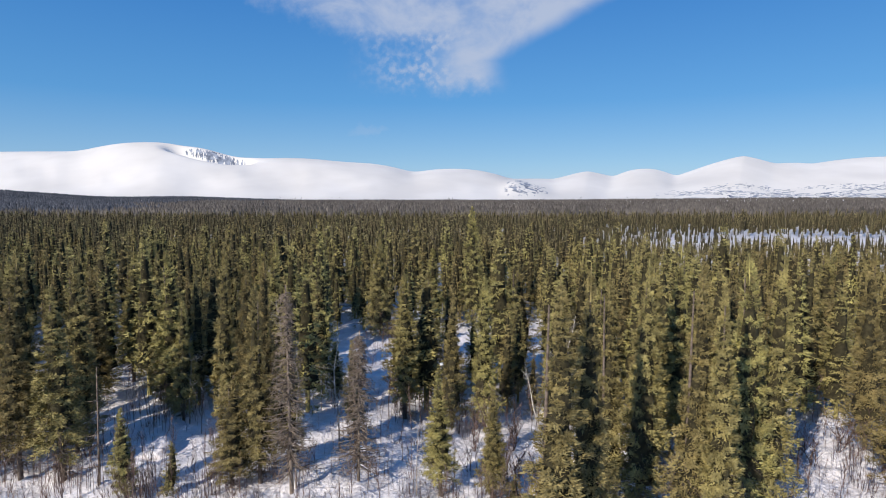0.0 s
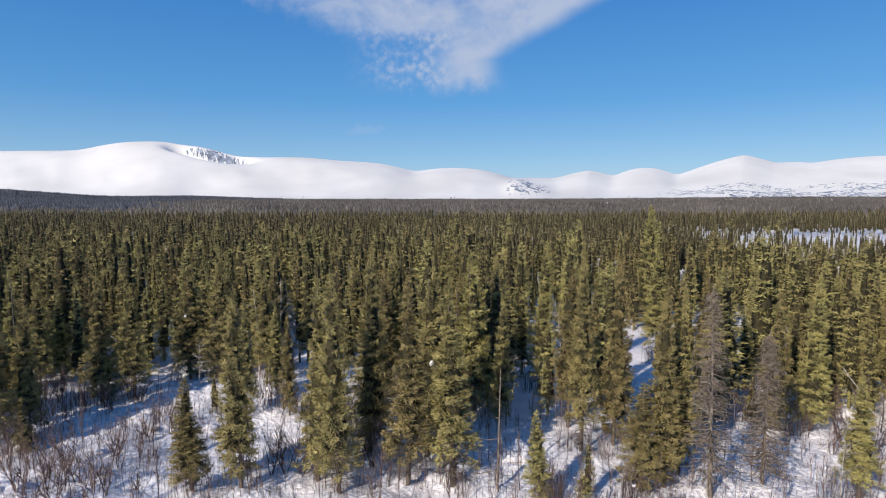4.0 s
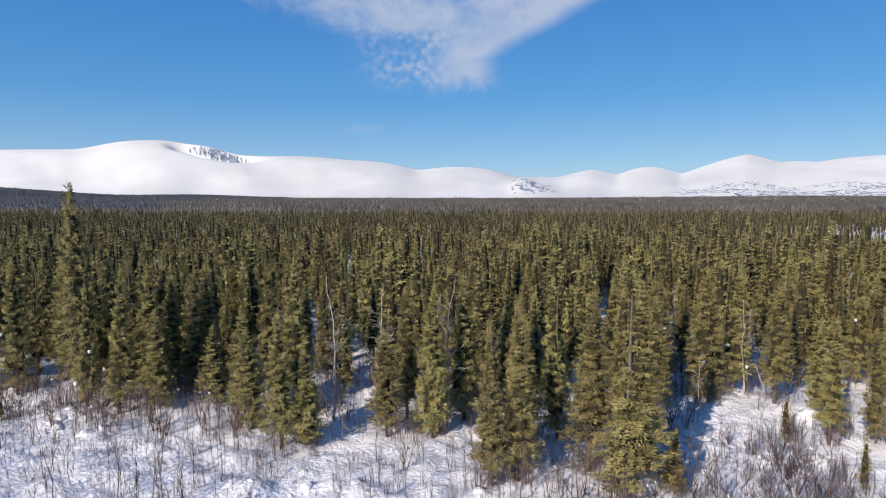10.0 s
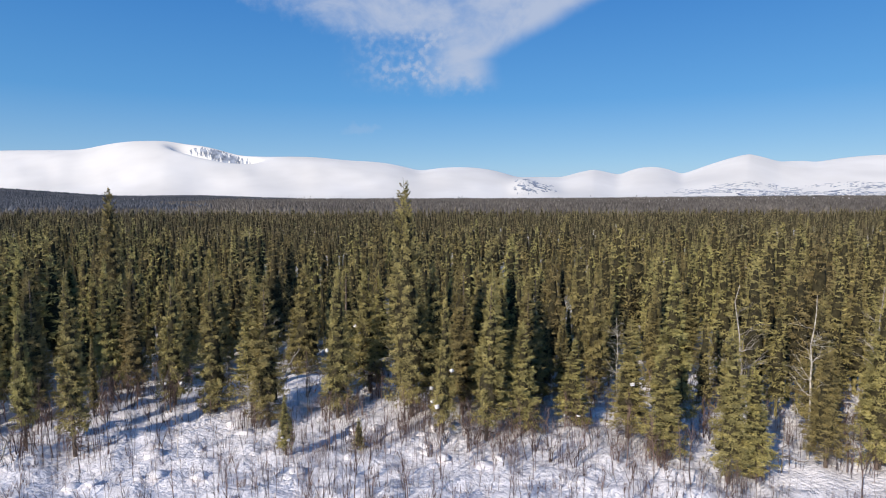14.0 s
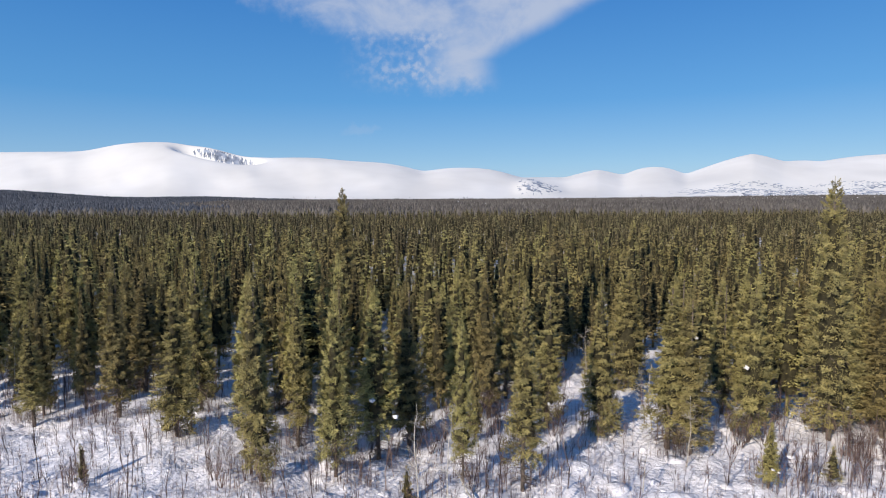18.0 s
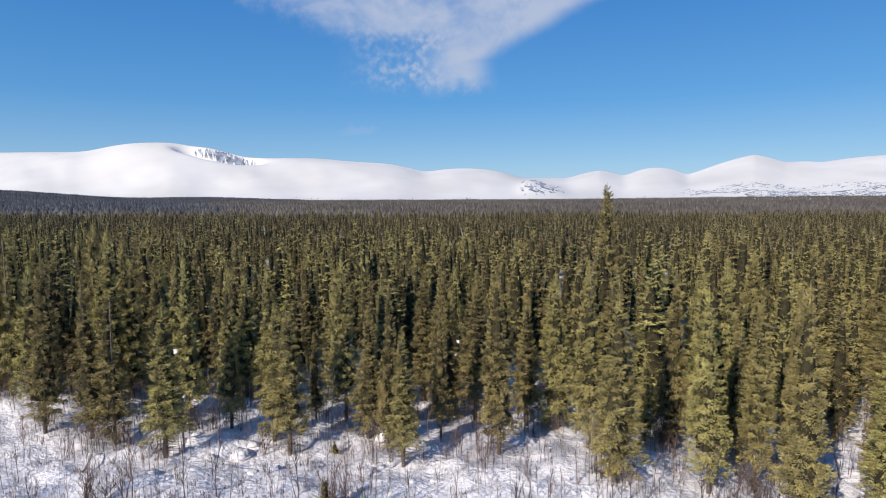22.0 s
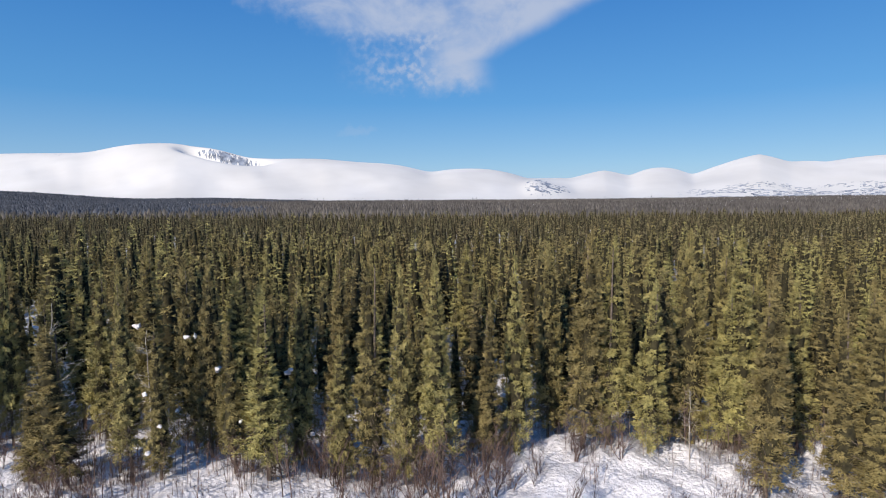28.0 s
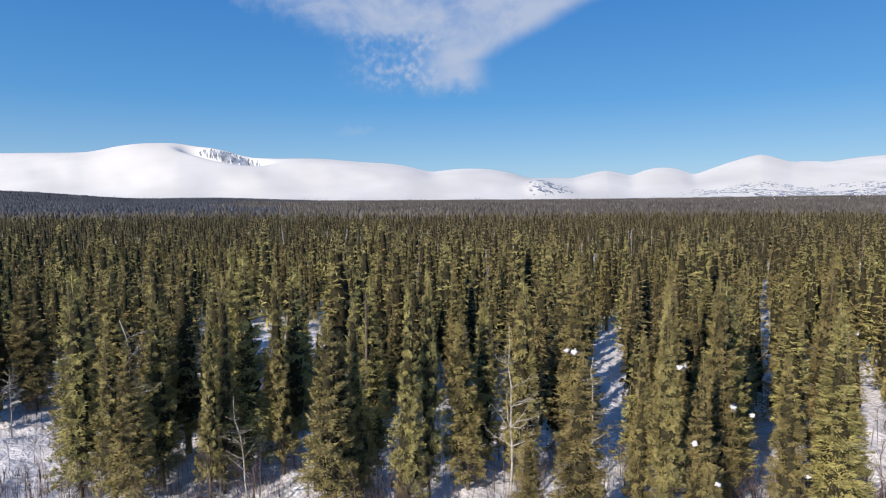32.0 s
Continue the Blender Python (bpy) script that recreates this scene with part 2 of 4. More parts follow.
def tube(points, radii, sides=6):
    """A tapering tube along points, in triangles."""
    points, radii = np.asarray(points, float), np.asarray(radii, float)
    d = np.gradient(points, axis=0)
    d /= np.linalg.norm(d, axis=1)[:, None] + 1e-9
    ref = np.where(np.abs(d[:, 2:3]) > 0.9, [[1.0, 0, 0]], [[0, 0, 1.0]])
    u = np.cross(d, ref)
    u /= np.linalg.norm(u, axis=1)[:, None] + 1e-9
    w = np.cross(d, u)
    a = np.arange(sides) * 2 * np.pi / sides
    v = points[:, None] + radii[:, None, None] * (np.cos(a)[None, :, None] * u[:, None] + np.sin(a)[None, :, None] * w[:, None])
    f = []
    for i in range(len(points) - 1):
        for j in range(sides):
            p, q = i * sides + j, i * sides + (j + 1) % sides
            f += [(p, q, q + sides), (p, q + sides, p + sides)]
    top = (len(points) - 1) * sides
    f += [(top, top + j, top + j + 1) for j in range(1, sides - 1)]
    return v.reshape(-1, 3), np.array(f)


def crown_radius(k, r, shape):
    """Radius of a spruce's crown at the height share k."""
    return r * np.minimum(1.0, 1.22 * np.maximum(1 - k, 0.0) ** shape + 0.03) * (0.62 + 0.38 * np.clip((k - 0.05) / 0.12, 0, 1))


def sprays(h, r, boughs, needles, size, r1, shape, low, fat=1.0):
    """The green of a spruce: boughs that hang low down and rise towards the top, each a feather of slivers."""
    k = np.linspace(low, 0.985, 400)
    share = np.cumsum(0.3 + 0.7 * crown_radius(k, 1.0, shape))
    k = np.interp((np.arange(boughs) + r1.random(boughs)) / boughs * share[-1], share, k)
    az = np.arange(boughs) * 2.39996 + r1.normal(0, 0.6, boughs)
    seed = int(r1.integers(1e6))
    lump = 0.66 + 0.62 * vnoise(np.cos(az) * 1.3 + 9, np.sin(az) * 1.3 + k * h * 0.7, seed)
    rad = crown_radius(k, r, shape) * np.clip(lump + r1.normal(0, 0.13, len(k)), 0.4, 1.35) + 0.05
    rise = np.interp(k, [0, 0.3, 0.65, 0.85, 1.0], [-0.62, -0.48, -0.22, 0.25, 1.1]) + r1.normal(0, 0.20, len(k))
    keep = r1.random(len(k)) > np.where(k < low + 0.15, 0.4, 0.07)
    k, az, rad, rise = (np.repeat(q[keep], needles) for q in (k, az, rad, rise))
    n = len(k)
    out = np.stack([np.cos(az), np.sin(az), np.zeros(n)], 1)
    side = np.stack([-np.sin(az), np.cos(az), np.zeros(n)], 1)
    up = np.array([[0, 0, 1.0]])
    s = 0.18 + 0.82 * r1.random(n) ** 0.62
    half = 0.06 + 0.27 * rad * (1.08 - s)
    off = r1.uniform(-1, 1, n)
    ln = (size * (0.55 + 0.8 * r1.random(n)) * (0.32 + 0.68 * np.minimum(1, rad / 0.75)))[:, None]
    lift = rad * (rise * s + 0.26 * s ** 3) - 0.5 * half * off ** 2 - np.abs(r1.normal(0, 0.15, n)) * np.minimum(1, rad)
    at = out * (rad * s)[:, None] + side * (half * off)[:, None] + up * (k * h + lift)[:, None] - out * 0.5 * ln
    way = out * r1.normal(0.55, 0.3, n)[:, None] + side * (0.7 * off + r1.normal(0, 0.35, n))[:, None]
    way = way + up * (0.5 * s - 0.3 + r1.normal(0, 0.55, n))[:, None]
    way /= np.linalg.norm(way, axis=1)[:, None]
    face = up * 0.38 + out * 1.2 + r1.normal(0, 0.24, (n, 3))
    across = np.cross(way, face)
    across /= np.linalg.norm(across, axis=1)[:, None] + 1e-6
    wide = ln * fat * (0.17 + 0.14 * r1.random(n))[:, None]
    v = np.stack([at - across * wide, at + across * wide, at + way * ln], 1)
    return v.reshape(-1, 3), np.arange(3 * n).reshape(-1, 3)


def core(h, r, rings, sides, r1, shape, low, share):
    """The dense inside of a crown, its dark colour painted-in shade between the boughs."""
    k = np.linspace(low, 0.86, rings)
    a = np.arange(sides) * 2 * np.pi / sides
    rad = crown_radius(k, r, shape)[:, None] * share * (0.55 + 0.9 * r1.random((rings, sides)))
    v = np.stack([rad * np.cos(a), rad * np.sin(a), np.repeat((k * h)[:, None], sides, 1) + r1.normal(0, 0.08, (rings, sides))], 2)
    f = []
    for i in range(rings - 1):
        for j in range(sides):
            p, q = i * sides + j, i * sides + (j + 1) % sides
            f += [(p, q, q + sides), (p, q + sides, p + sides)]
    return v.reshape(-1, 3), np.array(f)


def crown_mesh(h, r, boughs, needles, size, seed, low=0.13, shape=None):
    r1 = np.random.default_rng(seed)
    shape = shape or 0.62 + 0.36 * r1.random()
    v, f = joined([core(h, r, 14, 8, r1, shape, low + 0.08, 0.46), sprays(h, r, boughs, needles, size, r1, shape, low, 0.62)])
    spire = tube([(0, 0, 0.9 * h), (0.01, 0, 0.97 * h), (0, 0.01, 1.02 * h)], [0.035, 0.025, 0.008], 5)
    v, f = joined([(v, f), spire])
    bend = 0.25 * np.sin(v[:, 2:3] / h * 2.2) * np.array([[r1.normal(), r1.normal(), 0]])
    return v + bend * 0.4, f, 13 * 8 * 2


def trunk_mesh(h, r, seed, dead=150):
    """A stem with dry twigs below the crown."""
    r1 = np.random.default_rng(seed)
    z = np.linspace(-0.3, h * 0.93, 9)
    w = 0.0085 * h
    pieces = [tube(np.stack([0 * z, 0 * z, z], 1), w * (1.15 - z / h), 7)]
    for i in range(dead):
        a, z0, ln = r1.random() * 6.28, h * (0.04 + 0.32 * r1.random() ** 1.2), r * (0.3 + 0.7 * r1.random())
        p = np.array([[0, 0, z0], [np.cos(a) * ln * 0.6, np.sin(a) * ln * 0.6, z0 - 0.05], [np.cos(a + 0.2) * ln, np.sin(a + 0.2) * ln, z0 - 0.3 * ln]])
        pieces.append(tube(p, [0.018, 0.013, 0.006], 3))
    return joined(pieces)


def part(name, mesh, parent, label=""):
    """Links a mesh as one part under a thing."""
    ob = new(name, mesh)
    ob.parent = parent
    if label:
        tagged(ob, label)
    return ob


# ---- ground ----
def steps(*spans):
    out = [np.array([spans[0][0]])]
    for lo, hi, d in spans:
        out.append(np.linspace(lo, hi, max(2, int(round((hi - lo) / d)) + 1))[1:])
    return np.concatenate(out)


gx = steps((-4900, -1500, 170), (-1500, -340, 40), (-340, -285, 2.5), (-285, 45, 0.5), (45, 110, 2.5), (110, 700, 25), (700, 4900, 170))
gy = steps((-4000, -300, 250), (-300, -90, 20), (-90, -10, 5), (-10, 14, 2), (15, 52, 0.48), (54, 90, 1.2), (90, 150, 2.5), (150, 500, 14), (500, 3400, 70), (3400, 4200, 100))
X, Y = np.meshgrid(gx, gy)
Y = Y - 0.155 * np.clip(X, -300, 60)      # rows run along the edge of the wood
Z = ground_z(X, Y)
n, m = len(gx), len(gy)
i = np.arange((m - 1) * (n - 1))
i = i // (n - 1) * n + i % (n - 1)
ground = new("ground", raw_mesh("ground", np.stack([X, Y, Z], 2).reshape(-1, 3), np.stack([i, i + 1, i + n + 1, i + n], 1), [M_SNOW], shade_smooth=True))
tagged(ground, "deep spring snow with hummocks and wind crust", "snow", kind="structure")

# ---- fells ----
# bearing (share of distance), top above eye level (share of distance), half width, roundness
RIDGE = 4450.0
DOMES = [
    (-0.928, 0.0715, 0.153, 2.77), (-0.623, 0.0838, 0.334, 2.89), (-0.471, 0.0991, 0.142, 2.35), (-0.357, 0.0771, 0.116, 2.14),
    (-0.236, 0.0726, 0.128, 2.33), (-0.129, 0.0648, 0.112, 2.18), (0.041, 0.0548, 0.094, 2.27), (0.268, 0.0504, 0.094, 1.35),
    (0.365, 0.0549, 0.057, 2.18), (0.530, 0.0760, 0.129, 1.31), (0.613, 0.0641, 0.048, 2.49), (0.809, 0.0756, 0.195, 2.46),
    (0.922, 0.0687, 0.139, 2.63), (0.175, 0.0381, 0.042, 3.10),
]


def fell_top(b):
    """Height of the skyline over eye level at the bearing b, as a share of the distance."""
    tops = [top * np.clip(1 - np.abs((b - c) / (w * 1.9)) ** p, 0, 1) ** 1.3 for c, top, w, p in DOMES]
    tops = np.stack(tops)
    return np.log(np.exp(tops * 260).sum(0)) / 260


fb = np.concatenate([np.linspace(-1.15, -0.47, 260), np.linspace(-0.469, -0.28, 380), np.linspace(-0.279, 0.09, 150), np.linspace(0.091, 0.19, 200), np.linspace(0.192, 1.25, 420)])
fr = np.concatenate([np.linspace(0, 0.42, 64), np.linspace(0.43, 0.78, 30), np.linspace(0.785, 1, 44), [1.25, 1.6]])
B, R = np.meshgrid(fb, fr)
dist = 3250 + (RIDGE - 3250) * np.minimum(R, 1) + 260 * np.maximum(R - 1, 0)
top = fell_top(B)
slope = smooth(R, 0, 1) * 0.55 + 0.45 * np.minimum(R, 1) ** 1.6
FZ = 17 + top * RIDGE * np.where(R <= 1, slope, 1 - 0.9 * (R - 1))
ribs = (vnoise(B * 13, R * 2.4, 21) - 0.5) * 75 + (vnoise(B * 40, R * 5, 22) - 0.5) * 10
FZ = FZ + ribs * np.sin(np.pi * np.clip(R, 0, 1)) * 0.45
# a corrie bitten out of the western fell, and a rocky knoll
bite = sum(np.exp(-(((B - b0) / 0.024) ** 2) - ((R - r0) / 0.07) ** 2) for b0, r0 in ((-0.415, 0.90), (-0.385, 0.86), (-0.352, 0.86), (-0.322, 0.90)))
FZ = FZ - 80 * np.minimum(bite, 1.2)
knoll = np.exp(-(((B - 0.150) / 0.020) ** 2) - ((R - 0.48) / 0.24) ** 2) + 0.62 * np.exp(-(((B - 0.185) / 0.028) ** 2) - ((R - 0.40) / 0.22) ** 2)
FZ = FZ + 44 * knoll
FX, FY = -110 + B * dist, 15 + dist
n, m = len(fb), len(fr)
i = np.arange((m - 1) * (n - 1))
i = i // (n - 1) * n + i % (n - 1)
M_FELL = material("fell_snow", (0.735, 0.708, 0.655), (0.84, 0.812, 0.757), 0.0022, 0.6, 0.12, 0.02, coord="World", dist=4.0)
# rock, with the corrie's blue shade and haze put into its grey
M_ROCK = material("fell_rock_shaded", (0.12, 0.14, 0.18), (0.38, 0.42, 0.49), 0.03, 0.9, 0.5, 0.1, coord="World", dist=4.0)
streaks = vnoise(B * 420, R * 30, 23) * 0.5 + vnoise(B * 1300, R * 70, 24) * 0.5
# corrie wall: rock streaks whose dark blue also paints the shade there
wall = np.exp(-(((B + 0.357) / 0.05) ** 2) - ((R - 0.945) / 0.05) ** 2)
bare = (wall * streaks > 0.29) | ((knoll * streaks > 0.24) & (vnoise(B * 230 + R * 30, R * 34, 26) > 0.56))
bands = vnoise(B * 150, R * 150, 27) * 0.6 + vnoise(B * 420, R * 260, 28) * 0.4
bare |= (bands > 0.50 + 0.9 * np.abs(R - 0.16 - 0.12 * (B - 0.4))) & (R < 0.42) & (B > 0.36 + 0.3 * vnoise(B * 9, R * 60, 25) * R) & (vnoise(B * 20, R * 20, 25) > 0.28)
bare |= (streaks > 0.78) & (R > 0.90) & (R < 0.96) & (B > -0.66) & (B < -0.58)
fells = new("mountain_ridge", raw_mesh("mountain_ridge", np.stack([FX, FY, FZ], 2).reshape(-1, 3), np.stack([i, i + 1, i + n + 1, i + n], 1), [M_FELL, M_ROCK], bare.ravel()[i], shade_smooth=True))
tagged(fells, "rounded treeless fells under unbroken snow with a rocky corrie", "mountains", kind="structure")


def fell_z(b, r):
    """Height of the fells' lower slope."""
    k = smooth(r, 0, 1) * 0.55 + 0.45 * r ** 1.6
    return 17 + fell_top(b) * RIDGE * k


# ---- spruces that stand singly ----
STAND_1 = [
    (40.6, 51.6, 12.0, 1.30), (38.4, 50.4, 12.8, 1.50), (32.5, 36.0, 13.5, 1.20), (30.6, 30.0, 12.5, 1.20),
    (21.5, 28.4, 14.8, 1.15), (20.2, 36.4, 14.3, 1.12), (19.7, 27.2, 14.4, 1.10), (19.2, 31.6, 13.3, 0.98),
    (19.1, 29.0, 11.8, 1.06), (16.8, 33.5, 13.9, 1.10), (16.6, 23.2, 13.2, 0.95), (15.5, 24.4, 13.8, 1.10),
    (14.4, 27.6, 13.8, 1.15), (12.8, 28.6, 13.2, 1.10), (11.8, 64.0, 9.8, 1.27), (11.6, 57.0, 10.5, 1.03),
    (10.3, 22.4, 14.4, 1.15), (8.0, 28.6, 2.4, 0.60), (8.0, 20.2, 13.7, 1.35), (7.1, 40.5, 11.9, 1.02),
    (7.0, 49.7, 6.7, 0.90), (6.8, 30.1, 6.7, 0.75), (4.0, 42.8, 3.6, 0.52), (3.8, 30.7, 7.5, 0.89),
]
STAND_2 = [
    (2.9, 60.4, 12.0, 1.41), (2.8, 48.1, 11.0, 1.21), (0.9, 42.8, 11.6, 1.29), (0.3, 48.1, 11.0, 1.36),
    (-2.4, 38.3, 7.2, 0.67), (-4.1, 70.7, 11.9, 1.71), (-5.2, 46.7, 4.8, 0.73),
    (-8.5, 37.1, 13.1, 1.04), (-8.6, 31.0, 6.4, 1.12), (-10.8, 40.8, 12.0, 1.12),
    (-10.8, 36.5, 13.8, 0.93), (-11.4, 49.7, 13.3, 1.10), (-12.2, 30.4, 3.3, 0.47), (-14.6, 30.4, 5.3, 0.63),
    (-15.9, 41.1, 9.4, 0.82), (-17.9, 73.9, 9.5, 1.07), (-18.9, 59.2, 12.7, 1.18), (-19.0, 45.4, 10.8, 1.37),
    (-19.5, 32.4, 12.3, 1.30), (-19.8, 74.8, 10.4, 1.35), (-21.2, 36.5, 13.0, 1.35), (-22.2, 32.4, 12.3, 1.14),
]
STAND_3 = [
    (-24.9, 56.0, 11.8, 0.90), (-25.1, 37.2, 13.9, 1.19), (-25.1, 51.4, 12.4, 1.20), (-26.2, 69.4, 9.6, 1.37),
    (-26.2, 31.5, 13.1, 1.08), (-27.6, 37.3, 10.0, 0.76), (-27.8, 33.2, 12.9, 0.98), (-29.5, 59.1, 9.7, 1.06),
    (-32.1, 31.9, 11.8, 0.94), (-32.2, 43.5, 8.1, 0.65), (-34.2, 46.8, 7.6, 0.82), (-34.9, 31.6, 6.8, 0.93),
    (-35.6, 43.3, 9.1, 0.83), (-35.8, 49.7, 10.0, 0.97), (-37.5, 53.0, 10.7, 1.09), (-37.5, 37.3, 3.3, 0.35),
    (-38.1, 43.8, 3.0, 0.41), (-38.7, 60.6, 8.5, 1.06), (-40.4, 51.5, 10.9, 1.68), (-41.4, 72.0, 7.7, 1.37),
    (-42.2, 58.5, 9.9, 1.42), (-44.0, 52.9, 10.6, 1.28), (-46.4, 47.4, 9.6, 1.10), (-48.6, 37.4, 4.0, 0.62),
]
STAND_4 = [
    (-48.9, 46.9, 11.3, 1.14), (-50.2, 39.9, 10.0, 0.93), (-51.7, 36.6, 12.7, 1.52), (-52.0, 56.7, 6.0, 1.33),
    (-53.0, 40.0, 11.9, 1.31), (-54.1, 44.4, 11.6, 0.85), (-56.1, 49.8, 10.0, 1.06), (-56.8, 43.9, 8.5, 1.14),
    (-56.8, 53.9, 8.4, 0.99), (-57.7, 38.5, 11.1, 0.99), (-59.3, 37.7, 10.2, 0.90), (-60.5, 48.8, 11.5, 1.20),
    (-62.9, 45.5, 11.9, 1.11), (-63.1, 51.5, 7.1, 1.20), (-64.9, 48.8, 10.6, 1.07), (-66.2, 45.5, 7.9, 0.99),
    (-67.3, 65.6, 7.5, 1.40), (-67.4, 56.8, 4.7, 0.98), (-71.1, 55.7, 3.6, 0.49), (-71.6, 44.0, 7.3, 1.00),
    (-72.7, 57.3, 9.4, 0.92), (-73.3, 43.7, 9.6, 0.99), (-75.6, 60.9, 8.9, 0.82), (-76.2, 46.3, 7.5, 1.06),
]
STAND_5 = [
    (-77.6, 49.4, 8.5, 1.22), (-78.1, 57.0, 11.2, 0.90), (-80.7, 51.7, 6.7, 1.07), (-82.9, 57.0, 10.9, 1.44),
    (-84.7, 50.2, 8.1, 1.00), (-85.4, 69.9, 10.0, 1.51), (-86.0, 60.4, 10.3, 1.12), (-86.5, 53.0, 11.4, 1.54),
    (-87.5, 49.3, 11.7, 1.05), (-87.5, 57.1, 11.6, 1.35), (-89.6, 66.4, 9.5, 1.12), (-90.5, 50.3, 10.4, 0.77),
    (-91.3, 55.7, 11.8, 1.21), (-96.2, 48.4, 2.2, 0.44), (-96.4, 63.0, 9.8, 1.24), (-96.6, 58.0, 10.7, 1.10),
    (-98.6, 53.8, 11.7, 1.08), (-99.4, 63.3, 10.5, 1.22), (-100.9, 47.2, 4.1, 0.48), (-103.4, 52.0, 11.0, 1.21),
    (-103.5, 65.1, 10.7, 1.75), (-104.7, 52.6, 11.8, 1.43), (-105.0, 69.0, 5.3, 1.32), (-106.2, 77.8, 7.5, 1.11),
]
STAND_6 = [
    (-108.4, 55.0, 11.2, 1.19), (-112.1, 56.2, 10.5, 1.00), (-113.0, 67.0, 10.6, 1.28), (-114.3, 63.6, 13.1, 1.13),
    (-115.1, 72.8, 9.0, 1.09), (-115.1, 47.8, 12.5, 0.99), (-116.2, 58.5, 11.6, 1.08), (-116.9, 78.4, 11.5, 1.78),
    (-117.5, 54.2, 6.1, 0.47), (-118.6, 48.2, 10.1, 0.67), (-121.8, 46.4, 2.2, 0.35), (-122.1, 54.5, 11.9, 1.18),
    (-123.9, 66.2, 9.9, 0.96), (-124.0, 51.8, 11.5, 1.20), (-126.3, 49.0, 11.4, 0.95), (-126.4, 65.7, 7.7, 1.10),
    (-127.0, 70.2, 9.3, 0.98), (-127.0, 55.6, 12.2, 0.83), (-128.2, 62.2, 13.2, 1.10), (-129.9, 54.7, 11.6, 0.96),
    (-130.7, 48.6, 12.7, 1.00), (-130.9, 59.1, 11.8, 1.02), (-132.2, 76.4, 10.5, 1.01), (-132.9, 53.9, 11.7, 1.01),
]
STAND_7 = [
    (-133.7, 69.8, 9.9, 1.20), (-134.4, 60.0, 6.5, 0.58), (-138.2, 54.2, 11.4, 1.25), (-138.4, 71.4, 10.3, 1.33),
    (-138.4, 59.0, 11.7, 1.09), (-139.8, 62.7, 11.0, 1.20), (-141.5, 48.7, 2.4, 0.30), (-141.8, 64.0, 9.9, 1.06),
    (-144.4, 58.4, 12.3, 1.11), (-145.5, 64.8, 11.1, 1.26), (-146.3, 84.5, 9.6, 1.40), (-147.9, 66.7, 11.4, 1.55),
    (-148.1, 60.4, 9.6, 0.59), (-148.7, 49.6, 2.1, 0.39), (-149.5, 70.1, 10.9, 1.35), (-150.5, 57.8, 8.7, 0.92),
    (-151.1, 64.7, 4.1, 0.59), (-151.7, 60.7, 11.7, 0.78), (-152.4, 50.2, 2.2, 0.39), (-152.8, 68.4, 10.8, 1.10),
    (-153.2, 62.1, 9.3, 0.96), (-154.5, 52.5, 2.0, 0.44), (-155.1, 64.5, 12.0, 1.18), (-155.2, 60.2, 1.0, 0.30),
]
STAND_8 = [
    (-157.6, 73.8, 10.9, 0.96), (-157.7, 66.2, 6.9, 0.53), (-158.2, 60.1, 9.7, 1.12), (-159.9, 62.5, 9.9, 1.01),
    (-162.4, 69.8, 11.4, 1.11), (-163.5, 64.2, 12.1, 0.93), (-164.9, 72.2, 10.7, 1.28), (-166.4, 59.9, 10.5, 1.18),
    (-167.1, 65.5, 13.1, 0.98), (-169.3, 66.1, 12.3, 1.03), (-170.3, 71.3, 11.7, 1.10), (-171.3, 62.8, 11.3, 1.01),
    (-172.9, 62.8, 11.7, 1.08), (-174.0, 70.7, 11.8, 1.06), (-174.8, 77.9, 10.9, 1.45), (-175.2, 69.9, 14.5, 1.34),
    (-175.2, 72.4, 13.5, 1.11), (-176.1, 69.8, 10.8, 1.18), (-176.8, 63.7, 12.6, 1.11), (-177.6, 72.1, 14.5, 1.57),
    (-183.4, 81.8, 12.0, 1.35), (-183.7, 70.2, 14.1, 1.04), (-185.5, 69.8, 14.5, 1.18), (-187.2, 72.8, 13.9, 0.96),
]
STAND_9 = [
    (-189.9, 69.9, 13.1, 1.03), (-191.9, 86.7, 12.9, 1.45), (-192.1, 68.9, 10.2, 0.86), (-194.9, 66.6, 13.8, 1.07),
    (-195.4, 86.8, 11.0, 1.55), (-196.7, 80.4, 5.8, 0.85), (-197.0, 66.9, 13.5, 0.81), (-199.0, 67.8, 14.5, 1.04),
    (-200.8, 67.7, 9.2, 0.83), (-201.1, 90.5, 10.0, 1.45), (-202.1, 73.3, 14.4, 0.96), (-203.7, 69.2, 12.3, 0.86),
    (-205.2, 66.9, 11.5, 1.21), (-207.4, 67.4, 9.3, 0.75), (-208.4, 79.8, 13.5, 1.02), (-209.8, 70.0, 12.9, 0.88),
    (-211.4, 71.6, 13.1, 0.84), (-211.8, 67.2, 9.7, 0.81), (-213.5, 67.1, 13.0, 0.81), (-214.7, 68.0, 10.6, 0.62),
    (-217.6, 67.2, 10.0, 1.28), (-219.2, 74.7, 12.8, 0.99), (-220.1, 68.1, 6.3, 0.83), (-222.8, 84.6, 11.9, 1.07),
]
